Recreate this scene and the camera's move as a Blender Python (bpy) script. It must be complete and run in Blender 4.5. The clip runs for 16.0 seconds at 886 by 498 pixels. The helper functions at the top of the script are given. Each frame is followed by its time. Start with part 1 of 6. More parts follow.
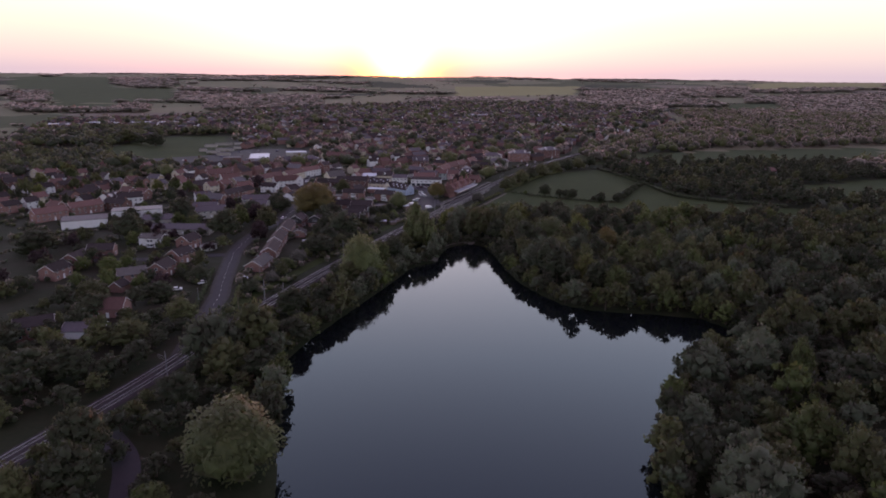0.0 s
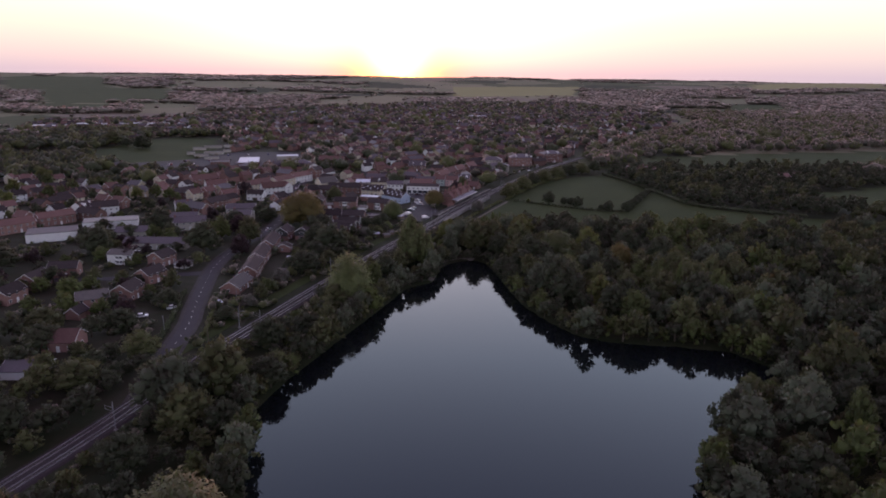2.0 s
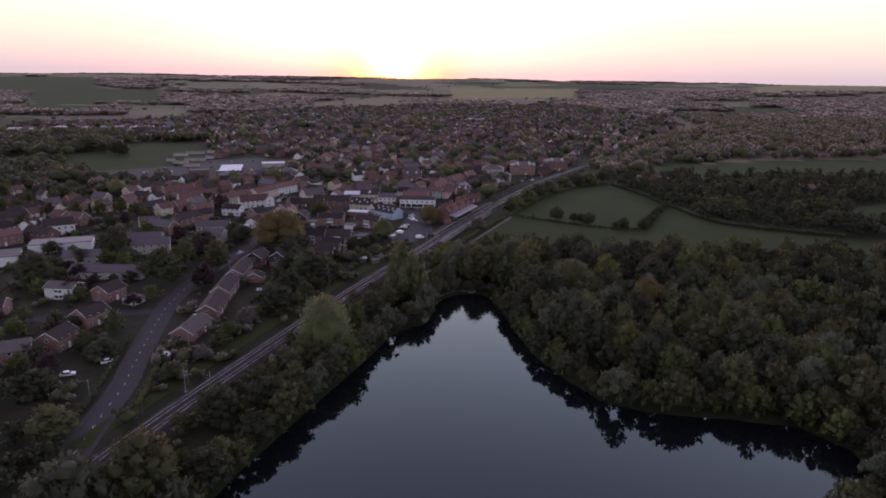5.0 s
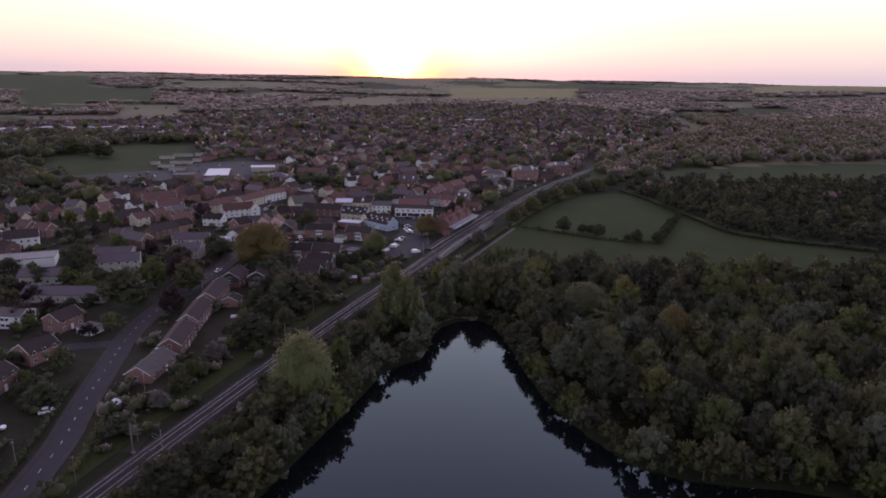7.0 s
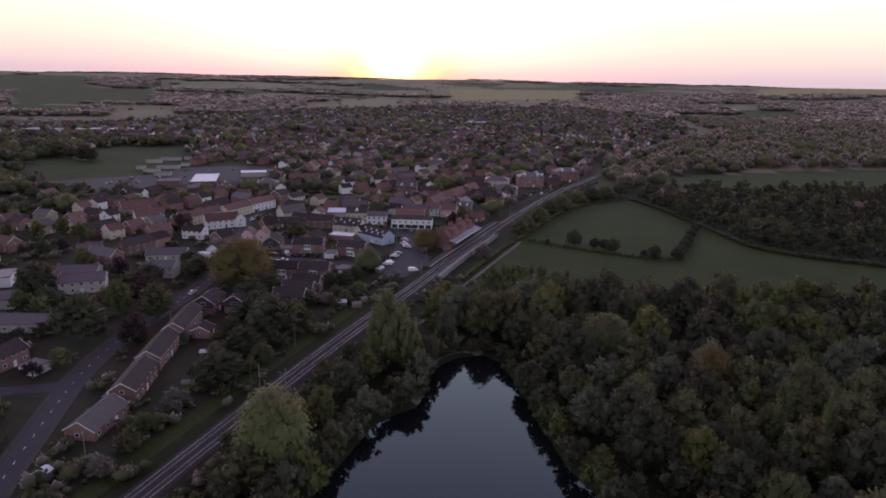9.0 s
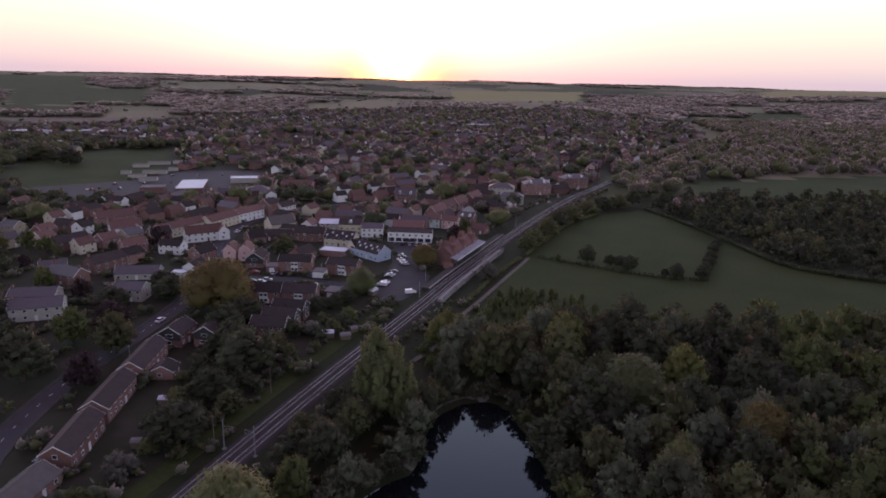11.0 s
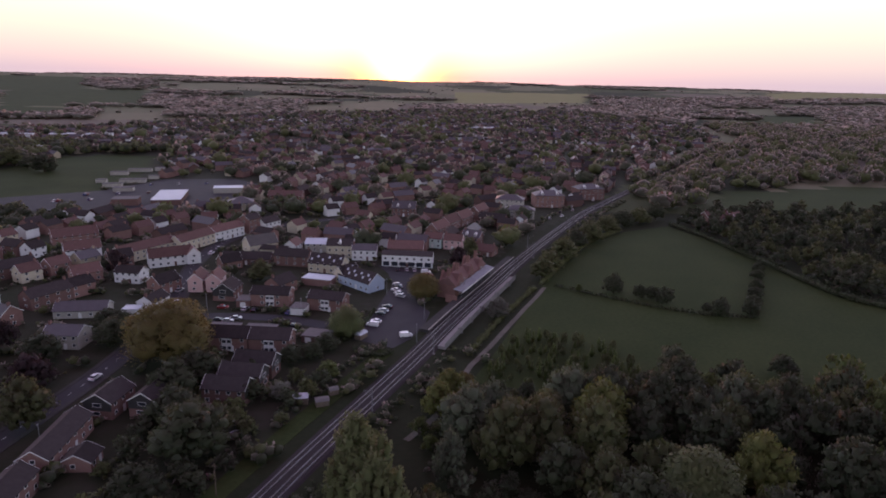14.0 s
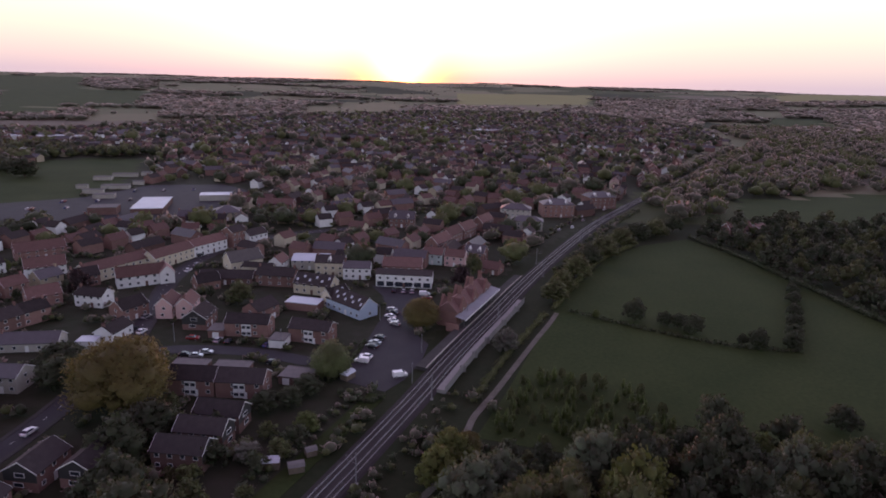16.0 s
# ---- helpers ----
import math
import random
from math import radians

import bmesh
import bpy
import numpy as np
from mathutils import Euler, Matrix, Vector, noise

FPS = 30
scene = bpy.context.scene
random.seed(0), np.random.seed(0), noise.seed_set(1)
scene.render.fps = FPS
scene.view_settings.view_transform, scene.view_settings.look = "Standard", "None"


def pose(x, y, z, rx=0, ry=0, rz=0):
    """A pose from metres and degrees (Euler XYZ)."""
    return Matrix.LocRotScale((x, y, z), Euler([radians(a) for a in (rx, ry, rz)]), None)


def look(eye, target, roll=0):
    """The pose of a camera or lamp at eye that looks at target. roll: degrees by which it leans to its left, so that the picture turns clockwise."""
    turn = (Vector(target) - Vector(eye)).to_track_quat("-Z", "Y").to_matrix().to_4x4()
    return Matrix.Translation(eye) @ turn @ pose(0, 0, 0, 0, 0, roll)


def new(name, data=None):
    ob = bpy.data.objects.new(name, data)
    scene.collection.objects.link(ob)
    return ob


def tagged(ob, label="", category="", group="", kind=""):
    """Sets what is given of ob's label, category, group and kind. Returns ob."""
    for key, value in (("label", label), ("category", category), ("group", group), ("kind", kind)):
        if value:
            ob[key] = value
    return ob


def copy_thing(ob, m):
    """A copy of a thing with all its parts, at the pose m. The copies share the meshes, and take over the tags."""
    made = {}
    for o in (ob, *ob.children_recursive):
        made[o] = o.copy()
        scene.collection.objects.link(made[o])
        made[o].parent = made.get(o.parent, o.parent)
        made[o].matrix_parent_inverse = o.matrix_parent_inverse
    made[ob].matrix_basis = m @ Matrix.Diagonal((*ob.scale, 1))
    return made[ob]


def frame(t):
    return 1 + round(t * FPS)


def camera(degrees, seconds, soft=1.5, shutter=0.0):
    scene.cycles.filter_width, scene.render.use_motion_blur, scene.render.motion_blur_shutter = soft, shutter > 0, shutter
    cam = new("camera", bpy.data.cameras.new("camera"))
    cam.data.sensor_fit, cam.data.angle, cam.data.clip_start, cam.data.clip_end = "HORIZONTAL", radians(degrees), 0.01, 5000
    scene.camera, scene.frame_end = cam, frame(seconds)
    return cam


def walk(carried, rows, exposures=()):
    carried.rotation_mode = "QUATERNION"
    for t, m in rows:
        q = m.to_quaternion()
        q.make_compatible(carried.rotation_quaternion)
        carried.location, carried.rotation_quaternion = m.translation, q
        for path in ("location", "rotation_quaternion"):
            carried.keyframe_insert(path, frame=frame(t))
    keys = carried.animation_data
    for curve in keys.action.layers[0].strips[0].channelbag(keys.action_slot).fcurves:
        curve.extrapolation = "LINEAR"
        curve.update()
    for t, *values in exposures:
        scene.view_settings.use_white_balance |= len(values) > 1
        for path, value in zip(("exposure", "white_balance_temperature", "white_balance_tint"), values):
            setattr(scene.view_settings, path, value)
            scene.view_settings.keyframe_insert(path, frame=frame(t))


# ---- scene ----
# ---------------------------------------------------------------- camera
cam = camera(68.99, 16.0, soft=1.8)


def fly(x, y, z, lean, down, turn):
    return pose(x, y, z, 90 - down, 0, turn) @ pose(0, 0, 0, 0, 0, lean)


PATH = [
    (0.0, fly(0.00, 0.00, 90.00, 0.65, 15.29, 0.00)),
    (1.0, fly(0.18, 15.07, 90.20, 0.68, 15.29, -0.08)),
    (2.0, fly(0.31, 30.10, 90.38, 0.74, 15.28, -0.17)),
    (3.0, fly(0.42, 45.47, 90.58, 0.80, 15.21, -0.26)),
    (4.0, fly(0.60, 61.18, 90.78, 0.83, 15.17, -0.35)),
    (5.0, fly(0.79, 77.08, 90.98, 0.89, 15.18, -0.42)),
    (6.0, fly(0.98, 92.99, 91.18, 0.95, 15.22, -0.49)),
    (7.0, fly(1.04, 108.80, 91.20, 1.03, 15.23, -0.56)),
    (8.0, fly(1.02, 124.84, 91.00, 1.12, 15.18, -0.59)),
    (9.0, fly(1.07, 140.80, 90.77, 1.21, 15.12, -0.57)),
    (10.0, fly(1.20, 156.73, 90.62, 1.30, 15.07, -0.52)),
    (11.0, fly(1.34, 172.68, 90.48, 1.37, 15.02, -0.47)),
    (12.0, fly(1.40, 188.50, 90.38, 1.39, 14.98, -0.39)),
    (13.0, fly(1.46, 204.37, 90.24, 1.41, 14.94, -0.31)),
    (14.0, fly(1.60, 220.48, 89.99, 1.44, 14.91, -0.23)),
    (15.0, fly(1.80, 236.41, 89.74, 1.50, 14.87, -0.15)),
    (16.0, fly(2.03, 252.36, 89.56, 1.58, 14.82, -0.06)),
]
walk(cam, PATH, [(0.0, 0.18, 6680, 69), (16.0, 0.18, 6680, 69)])

# ---------------------------------------------------------------- sky and sun
SUN_TURN, SUN_UP = 3.9, 1.0          # degrees to the left of straight ahead, and above the horizon
SUN_WAY = Vector((-math.sin(radians(SUN_TURN)) * math.cos(radians(SUN_UP)), math.cos(radians(SUN_TURN)) * math.cos(radians(SUN_UP)), math.sin(radians(SUN_UP))))

world = bpy.data.worlds.new("dusk_sky")
scene.world = world
world.use_nodes = True
wn, wl = world.node_tree.nodes, world.node_tree.links
wn.clear()


def wnode(kind, **values):
    n = wn.new(kind)
    for k, v in values.items():
        if k == "op":
            n.operation = v
        else:
            n.inputs[int(k[1:])].default_value = v
    return n


def ramp(n, stops):
    r = n.color_ramp
    while len(r.elements) > 1:
        r.elements.remove(r.elements[-1])
    r.elements[0].position, r.elements[0].color = stops[0][0], (*stops[0][1], 1)
    for at, c in stops[1:]:
        r.elements.new(at).color = (*c, 1)
    return n


coord = wnode("ShaderNodeTexCoord")
split = wnode("ShaderNodeSeparateXYZ")
wl.new(coord.outputs["Generated"], split.inputs[0])
# clear evening sky: pink haze on the horizon, cream above it, blue-grey higher up
tint = ramp(wnode("ShaderNodeValToRGB"), [(0.0, (0.47, 0.56, 0.49)), (0.02, (0.58, 0.69, 0.52)), (0.06, (0.78, 0.92, 0.58)), (0.13, (0.92, 1.06, 0.80)), (0.25, (1.10, 1.72, 1.50)), (0.42, (0.80, 1.46, 1.46)), (0.60, (0.54, 0.96, 1.12)), (0.70, (0.45, 0.32, 0.46)), (1.0, (0.34, 0.20, 0.31))])
wl.new(split.outputs["Z"], tint.inputs[0])
# the aureole round the low sun
dot = wnode("ShaderNodeVectorMath", op="DOT_PRODUCT")
wl.new(coord.outputs["Generated"], dot.inputs[0])
dot.inputs[1].default_value = SUN_WAY
near = wnode("ShaderNodeMath", op="POWER", i1=34.0)
clampd = wnode("ShaderNodeMath", op="MAXIMUM", i1=0.0)
wl.new(dot.outputs["Value"], clampd.inputs[0])
wl.new(clampd.outputs[0], near.inputs[0])
lift = wnode("ShaderNodeMapRange", i1=0.0, i2=0.10, i3=0.03, i4=1.0)
wl.new(split.outputs["Z"], lift.inputs[0])
wide = wnode("ShaderNodeMath", op="MULTIPLY")
wl.new(near.outputs[0], wide.inputs[0])
wl.new(lift.outputs[0], wide.inputs[1])
core = wnode("ShaderNodeMath", op="POWER", i1=1300.0)
wl.new(clampd.outputs[0], core.inputs[0])


def scaled(value, colour):
    m = wnode("ShaderNodeVectorMath", op="SCALE")
    m.inputs[0].default_value = colour
    wl.new(value, m.inputs["Scale"])
    return m.outputs[0]


def added(a, b):
    m = wnode("ShaderNodeVectorMath", op="ADD")
    wl.new(a, m.inputs[0])
    wl.new(b, m.inputs[1])
    return m.outputs[0]


glow = added(scaled(wide.outputs[0], (1.0, 0.94, 0.66)), scaled(core.outputs[0], (7.0, 3.4, 0.75)))
sky = wn.new("ShaderNodeTexSky")
sky.sky_type, sky.sun_disc, sky.sun_elevation, sky.sun_rotation = "NISHITA", False, radians(SUN_UP + 1), radians(-SUN_TURN)
thin = wnode("ShaderNodeVectorMath", op="SCALE")
wl.new(sky.outputs[0], thin.inputs[0])
thin.inputs["Scale"].default_value = 0.02
back = wnode("ShaderNodeBackground", i1=1.0)
# the sky opposite the sunset is dimmer
level = wnode("ShaderNodeMapRange", i1=-0.6, i2=0.75, i3=0.62, i4=1.0)
wl.new(dot.outputs["Value"], level.inputs[0])
fade = wnode("ShaderNodeVectorMath", op="SCALE")
wl.new(tint.outputs[0], fade.inputs[0])
wl.new(level.outputs[0], fade.inputs["Scale"])
# low over the horizon the air round the sun is yellow and orange
low = wnode("ShaderNodeMapRange", i1=0.0, i2=0.10, i3=1.0, i4=0.0)
wl.new(split.outputs["Z"], low.inputs[0])
around = wnode("ShaderNodeMath", op="POWER", i1=300.0)
wl.new(clampd.outputs[0], around.inputs[0])
amount = wnode("ShaderNodeMath", op="MULTIPLY")
wl.new(low.outputs[0], amount.inputs[0])
wl.new(around.outputs[0], amount.inputs[1])
warm = wn.new("ShaderNodeMix")
warm.data_type, warm.blend_type = "RGBA", "MULTIPLY"
wl.new(amount.outputs[0], warm.inputs[0])
wl.new(fade.outputs[0], warm.inputs[6])
warm.inputs[7].default_value = (1.8, 0.68, 0.24, 1)
wl.new(added(added(warm.outputs[2], glow), thin.outputs[0]), back.inputs[0])
wl.new(back.outputs[0], wnode("ShaderNodeOutputWorld").inputs[0])

sun = new("sun", bpy.data.lights.new("sun", "SUN"))
sun.data.energy, sun.data.color, sun.data.angle = 0.6, (1.0, 0.42, 0.18), radians(0.8)
sun.matrix_world = look((0, 720, 360), Vector((0, 720, 360)) - SUN_WAY * 100)

# ---------------------------------------------------------------- materials
def material(name, a, b=None, scale=1.0, rough=0.9, spot=0.0, bump=0.0, metal=0.0, vary=0.0, fine=8.0, leaf=False, coords="Object", dust=0.0):
    """Two colours mixed by noise at two scales; vary: how far single objects differ in brightness; the last weight: a
    pinkish sheen that stands in for distance haze.
    """
    m = bpy.data.materials.new(name)
    m.use_nodes = True
    n, l = m.node_tree.nodes, m.node_tree.links
    s = n["Principled BSDF"]
    s.inputs["Roughness"].default_value, s.inputs["Metallic"].default_value = rough, metal
    s.inputs["Specular IOR Level"].default_value = 0.4 if rough < 0.72 else 0.08
    # pinkish sheen imitates haze on surfaces seen at a flat angle
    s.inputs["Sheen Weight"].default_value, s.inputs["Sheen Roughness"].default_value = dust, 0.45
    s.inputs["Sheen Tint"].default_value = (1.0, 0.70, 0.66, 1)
    b = b or tuple(c * 0.75 for c in a)
    tc = n.new("ShaderNodeTexCoord")
    big, small = n.new("ShaderNodeTexNoise"), n.new("ShaderNodeTexNoise")
    big.inputs["Scale"].default_value, big.inputs["Detail"].default_value = scale, 3
    small.inputs["Scale"].default_value, small.inputs["Detail"].default_value = scale * fine, 2
    add = n.new("ShaderNodeMath")
    add.operation = "ADD"
    half = n.new("ShaderNodeMath")
    half.operation, half.inputs[1].default_value = "MULTIPLY_ADD", 0.5
    half.inputs[2].default_value = -0.02
    for t in (big, small):
        l.new(tc.outputs[coords], t.inputs["Vector"])
    l.new(big.outputs["Fac"], add.inputs[0])
    l.new(small.outputs["Fac"], add.inputs[1])
    l.new(add.outputs[0], half.inputs[0])
    r = ramp(n.new("ShaderNodeValToRGB"), [(0.33, a), (0.67, b)])
    l.new(half.outputs[0], r.inputs[0])
    colour = r.outputs[0]
    if vary:
        info = n.new("ShaderNodeObjectInfo")
        span = n.new("ShaderNodeMapRange")
        span.inputs[3].default_value, span.inputs[4].default_value = 1 - vary, 1 + vary
        l.new(info.outputs["Random"], span.inputs[0])
        mul = n.new("ShaderNodeVectorMath")
        mul.operation = "SCALE"
        l.new(colour, mul.inputs[0])
        l.new(span.outputs[0], mul.inputs["Scale"])
        colour = mul.outputs[0]
    if leaf:
        geo = n.new("ShaderNodeNewGeometry")
        span = n.new("ShaderNodeMapRange")
        span.inputs[3].default_value, span.inputs[4].default_value = 0.92, 1.08
        l.new(geo.outputs["Random Per Island"], span.inputs[0])
        mul = n.new("ShaderNodeVectorMath")
        mul.operation = "SCALE"
        l.new(colour, mul.inputs[0])
        l.new(span.outputs[0], mul.inputs["Scale"])
        colour = mul.outputs[0]
    l.new(colour, s.inputs["Base Color"])
    if leaf:
        # leaves let part of the light through
        thin, both = n.new("ShaderNodeBsdfTranslucent"), n.new("ShaderNodeMixShader")
        l.new(colour, thin.inputs["Color"])
        both.inputs[0].default_value = 0.5
        l.new(s.outputs[0], both.inputs[1])
        l.new(thin.outputs[0], both.inputs[2])
        l.new(both.outputs[0], n["Material Output"].inputs["Surface"])
    if bump:
        bn = n.new("ShaderNodeBump")
        bn.inputs["Strength"].default_value, bn.inputs["Distance"].default_value = bump, 0.05
        l.new(small.outputs["Fac"], bn.inputs["Height"])
        l.new(bn.outputs[0], s.inputs["Normal"])
    return m


M = {}
for key, args in {
    "grass": dict(a=(0.036, 0.047, 0.020), b=(0.051, 0.060, 0.028), scale=0.03, fine=12),
    "meadow": dict(a=(0.019, 0.033, 0.009), b=(0.036, 0.05, 0.016), scale=0.03, fine=22),
    "soil": dict(a=(0.013, 0.019, 0.008), b=(0.024, 0.027, 0.014), scale=0.06, fine=9),
    # far field colours from here to rape are lightened to imitate haze
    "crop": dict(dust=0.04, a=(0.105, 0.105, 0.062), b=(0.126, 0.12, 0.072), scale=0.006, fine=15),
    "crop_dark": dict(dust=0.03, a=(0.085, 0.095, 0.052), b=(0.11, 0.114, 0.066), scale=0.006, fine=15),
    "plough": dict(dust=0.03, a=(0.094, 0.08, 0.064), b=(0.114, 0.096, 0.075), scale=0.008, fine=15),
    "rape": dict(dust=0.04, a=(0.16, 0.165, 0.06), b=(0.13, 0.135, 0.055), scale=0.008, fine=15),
    "town_soil": dict(a=(0.021, 0.027, 0.013), b=(0.038, 0.037, 0.027), scale=0.035, fine=6),
    "asphalt": dict(a=(0.036, 0.034, 0.039), b=(0.050, 0.047, 0.051), scale=0.15, fine=14, rough=0.75),
    "paving": dict(a=(0.042, 0.040, 0.039), b=(0.062, 0.060, 0.056), scale=0.3, fine=8),
    "paint": dict(a=(0.62, 0.62, 0.6), b=(0.42, 0.42, 0.4), scale=1.5),
    "dirt": dict(a=(0.140, 0.125, 0.108), b=(0.075, 0.072, 0.055), scale=0.25, fine=6),
    "driftwood": dict(a=(0.34, 0.31, 0.27), b=(0.24, 0.22, 0.19), scale=1.5),
    "ballast": dict(a=(0.028, 0.023, 0.025), b=(0.044, 0.037, 0.038), scale=0.4, fine=14, bump=0.6),
    "rail": dict(a=(0.42, 0.40, 0.41), b=(0.28, 0.26, 0.26), scale=0.6, rough=0.4, metal=0.8),
    "sleeper": dict(a=(0.077, 0.073, 0.068), b=(0.050, 0.046, 0.041), scale=1.2, vary=0.25),
    "steel": dict(a=(0.24, 0.25, 0.26), b=(0.17, 0.17, 0.18), scale=0.8, rough=0.6, metal=0.4),
    "concrete": dict(a=(0.23, 0.22, 0.215), b=(0.17, 0.165, 0.155), scale=0.4, fine=9, vary=0.1),
    "brick": dict(a=(0.18, 0.098, 0.085), b=(0.24, 0.135, 0.118), scale=0.6, fine=16, vary=0.2, bump=0.2),
    "brick_dark": dict(a=(0.12, 0.068, 0.06), b=(0.16, 0.09, 0.078), scale=0.6, fine=16, vary=0.2, bump=0.2),
    "buff": dict(a=(0.30, 0.25, 0.18), b=(0.36, 0.30, 0.22), scale=0.6, fine=16, vary=0.12, bump=0.2),
    "stone": dict(a=(0.30, 0.28, 0.25), b=(0.38, 0.36, 0.32), scale=0.5, fine=12, vary=0.1, bump=0.2),
    "white": dict(a=(0.64, 0.64, 0.64), b=(0.54, 0.54, 0.53), scale=0.5, fine=7, vary=0.08),
    "cream": dict(a=(0.510, 0.451, 0.348), b=(0.442, 0.383, 0.289), scale=0.5, fine=7, vary=0.1),
    "pink": dict(a=(0.56, 0.36, 0.34), b=(0.49, 0.31, 0.29), scale=0.5, fine=7),
    "mint": dict(a=(0.44, 0.54, 0.52), b=(0.38, 0.47, 0.45), scale=0.5, fine=7),
    "blue_render": dict(a=(0.34, 0.42, 0.52), b=(0.30, 0.37, 0.46), scale=0.5, fine=7),
    "clad_black": dict(a=(0.022, 0.022, 0.024), b=(0.035, 0.034, 0.034), scale=0.8, rough=0.6),
    # the sheen on the roofs below stands in for haze over the town
    "tile_red": dict(dust=0.3, a=(0.098, 0.056, 0.051), b=(0.136, 0.076, 0.068), scale=0.7, fine=11, vary=0.25, bump=0.4),
    "tile_brown": dict(dust=0.12, a=(0.028, 0.024, 0.025), b=(0.045, 0.038, 0.038), scale=0.7, fine=11, vary=0.25, bump=0.4),
    "tile_grey": dict(a=(0.085, 0.082, 0.08), b=(0.12, 0.115, 0.108), scale=0.7, fine=11, vary=0.15, bump=0.4),
    "slate": dict(dust=0.15, a=(0.048, 0.047, 0.053), b=(0.068, 0.066, 0.074), scale=0.7, fine=11, vary=0.2, bump=0.3, rough=0.6),
    "sheet_roof": dict(a=(0.44, 0.48, 0.54), b=(0.36, 0.40, 0.45), scale=0.2, fine=10, rough=0.5),
    "dull_sheet": dict(a=(0.24, 0.25, 0.28), b=(0.19, 0.20, 0.22), scale=0.3, fine=9, rough=0.75),
    "felt": dict(a=(0.12, 0.115, 0.115), b=(0.17, 0.16, 0.155), scale=0.4, fine=8),
    "bark": dict(a=(0.07, 0.055, 0.042), b=(0.11, 0.09, 0.07), scale=1.2, fine=7, bump=0.5),
    "timber": dict(a=(0.17, 0.13, 0.10), b=(0.11, 0.085, 0.065), scale=0.9, vary=0.15),
    "tyre": dict(a=(0.02, 0.02, 0.021), scale=2),
    "lamp_red": dict(a=(0.35, 0.02, 0.02), scale=2, rough=0.3),
    "lamp_clear": dict(a=(0.65, 0.65, 0.65), scale=2, rough=0.2),
    "car_white": dict(a=(0.72, 0.73, 0.74), b=(0.66, 0.67, 0.68), scale=0.8, rough=0.3),
    "car_silver": dict(a=(0.42, 0.43, 0.45), b=(0.38, 0.39, 0.40), scale=0.8, rough=0.3, metal=0.5),
    "car_black": dict(a=(0.018, 0.018, 0.02), b=(0.024, 0.024, 0.026), scale=0.8, rough=0.25),
    "car_red": dict(a=(0.26, 0.022, 0.022), b=(0.22, 0.02, 0.02), scale=0.8, rough=0.3),
    "car_blue": dict(a=(0.03, 0.06, 0.16), b=(0.025, 0.05, 0.14), scale=0.8, rough=0.3),
}.items():
    M[key] = material(key, **args)
# far and distant: haze put into paler, greyer leaf colours and a strong sheen
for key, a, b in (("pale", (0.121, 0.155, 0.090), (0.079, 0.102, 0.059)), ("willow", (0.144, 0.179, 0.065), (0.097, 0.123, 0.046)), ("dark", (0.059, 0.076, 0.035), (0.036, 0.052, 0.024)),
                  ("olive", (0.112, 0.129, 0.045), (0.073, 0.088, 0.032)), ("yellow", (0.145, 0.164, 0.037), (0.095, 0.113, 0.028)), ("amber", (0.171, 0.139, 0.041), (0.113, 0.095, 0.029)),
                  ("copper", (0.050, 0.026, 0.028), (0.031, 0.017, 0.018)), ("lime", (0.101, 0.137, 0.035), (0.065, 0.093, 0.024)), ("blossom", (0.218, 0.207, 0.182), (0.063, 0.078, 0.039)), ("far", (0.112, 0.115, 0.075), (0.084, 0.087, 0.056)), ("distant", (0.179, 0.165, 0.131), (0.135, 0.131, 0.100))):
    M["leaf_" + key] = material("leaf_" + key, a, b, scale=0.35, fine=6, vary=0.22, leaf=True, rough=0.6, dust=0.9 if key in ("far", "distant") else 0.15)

glass = bpy.data.materials.new("window_glass")
glass.use_nodes = True
g = glass.node_tree.nodes["Principled BSDF"]
g.inputs["Base Color"].default_value, g.inputs["Roughness"].default_value = (0.03, 0.035, 0.045, 1), 0.06
M["glass"] = glass
water = bpy.data.materials.new("lake_water")
water.use_nodes = True
wnodes, wlinks = water.node_tree.nodes, water.node_tree.links
g = wnodes["Principled BSDF"]
g.inputs["Base Color"].default_value, g.inputs["Roughness"].default_value, g.inputs["IOR"].default_value = (0.004, 0.006, 0.007, 1), 0.03, 1.33
rip, tcw, bmp = wnodes.new("ShaderNodeTexNoise"), wnodes.new("ShaderNodeTexCoord"), wnodes.new("ShaderNodeBump")
rip.inputs["Scale"].default_value, rip.inputs["Detail"].default_value = 0.9, 3
bmp.inputs["Strength"].default_value, bmp.inputs["Distance"].default_value = 0.12, 0.05
wlinks.new(tcw.outputs["Object"], rip.inputs["Vector"])
wlinks.new(rip.outputs["Fac"], bmp.inputs["Height"])
wlinks.new(bmp.outputs[0], g.inputs["Normal"])
M["water"] = water

# ---------------------------------------------------------------- mesh helpers
rng = np.random.default_rng(7)


def mesh(name, verts, faces, mats, index=None, smooth=False, normals=None):
    me = bpy.data.meshes.new(name)
    me.from_pydata(np.asarray(verts, dtype=float).tolist(), [], faces.tolist() if isinstance(faces, np.ndarray) else faces)
    for m in mats:
        me.materials.append(M[m])
    if index is not None:
        me.polygons.foreach_set("material_index", np.asarray(index, dtype=np.int32))
    if smooth:
        me.polygons.foreach_set("use_smooth", np.ones(len(me.polygons), dtype=bool))
    me.update()
    if normals is not None:
        me.normals_split_custom_set_from_vertices(np.asarray(normals, dtype=float).tolist())
    return me


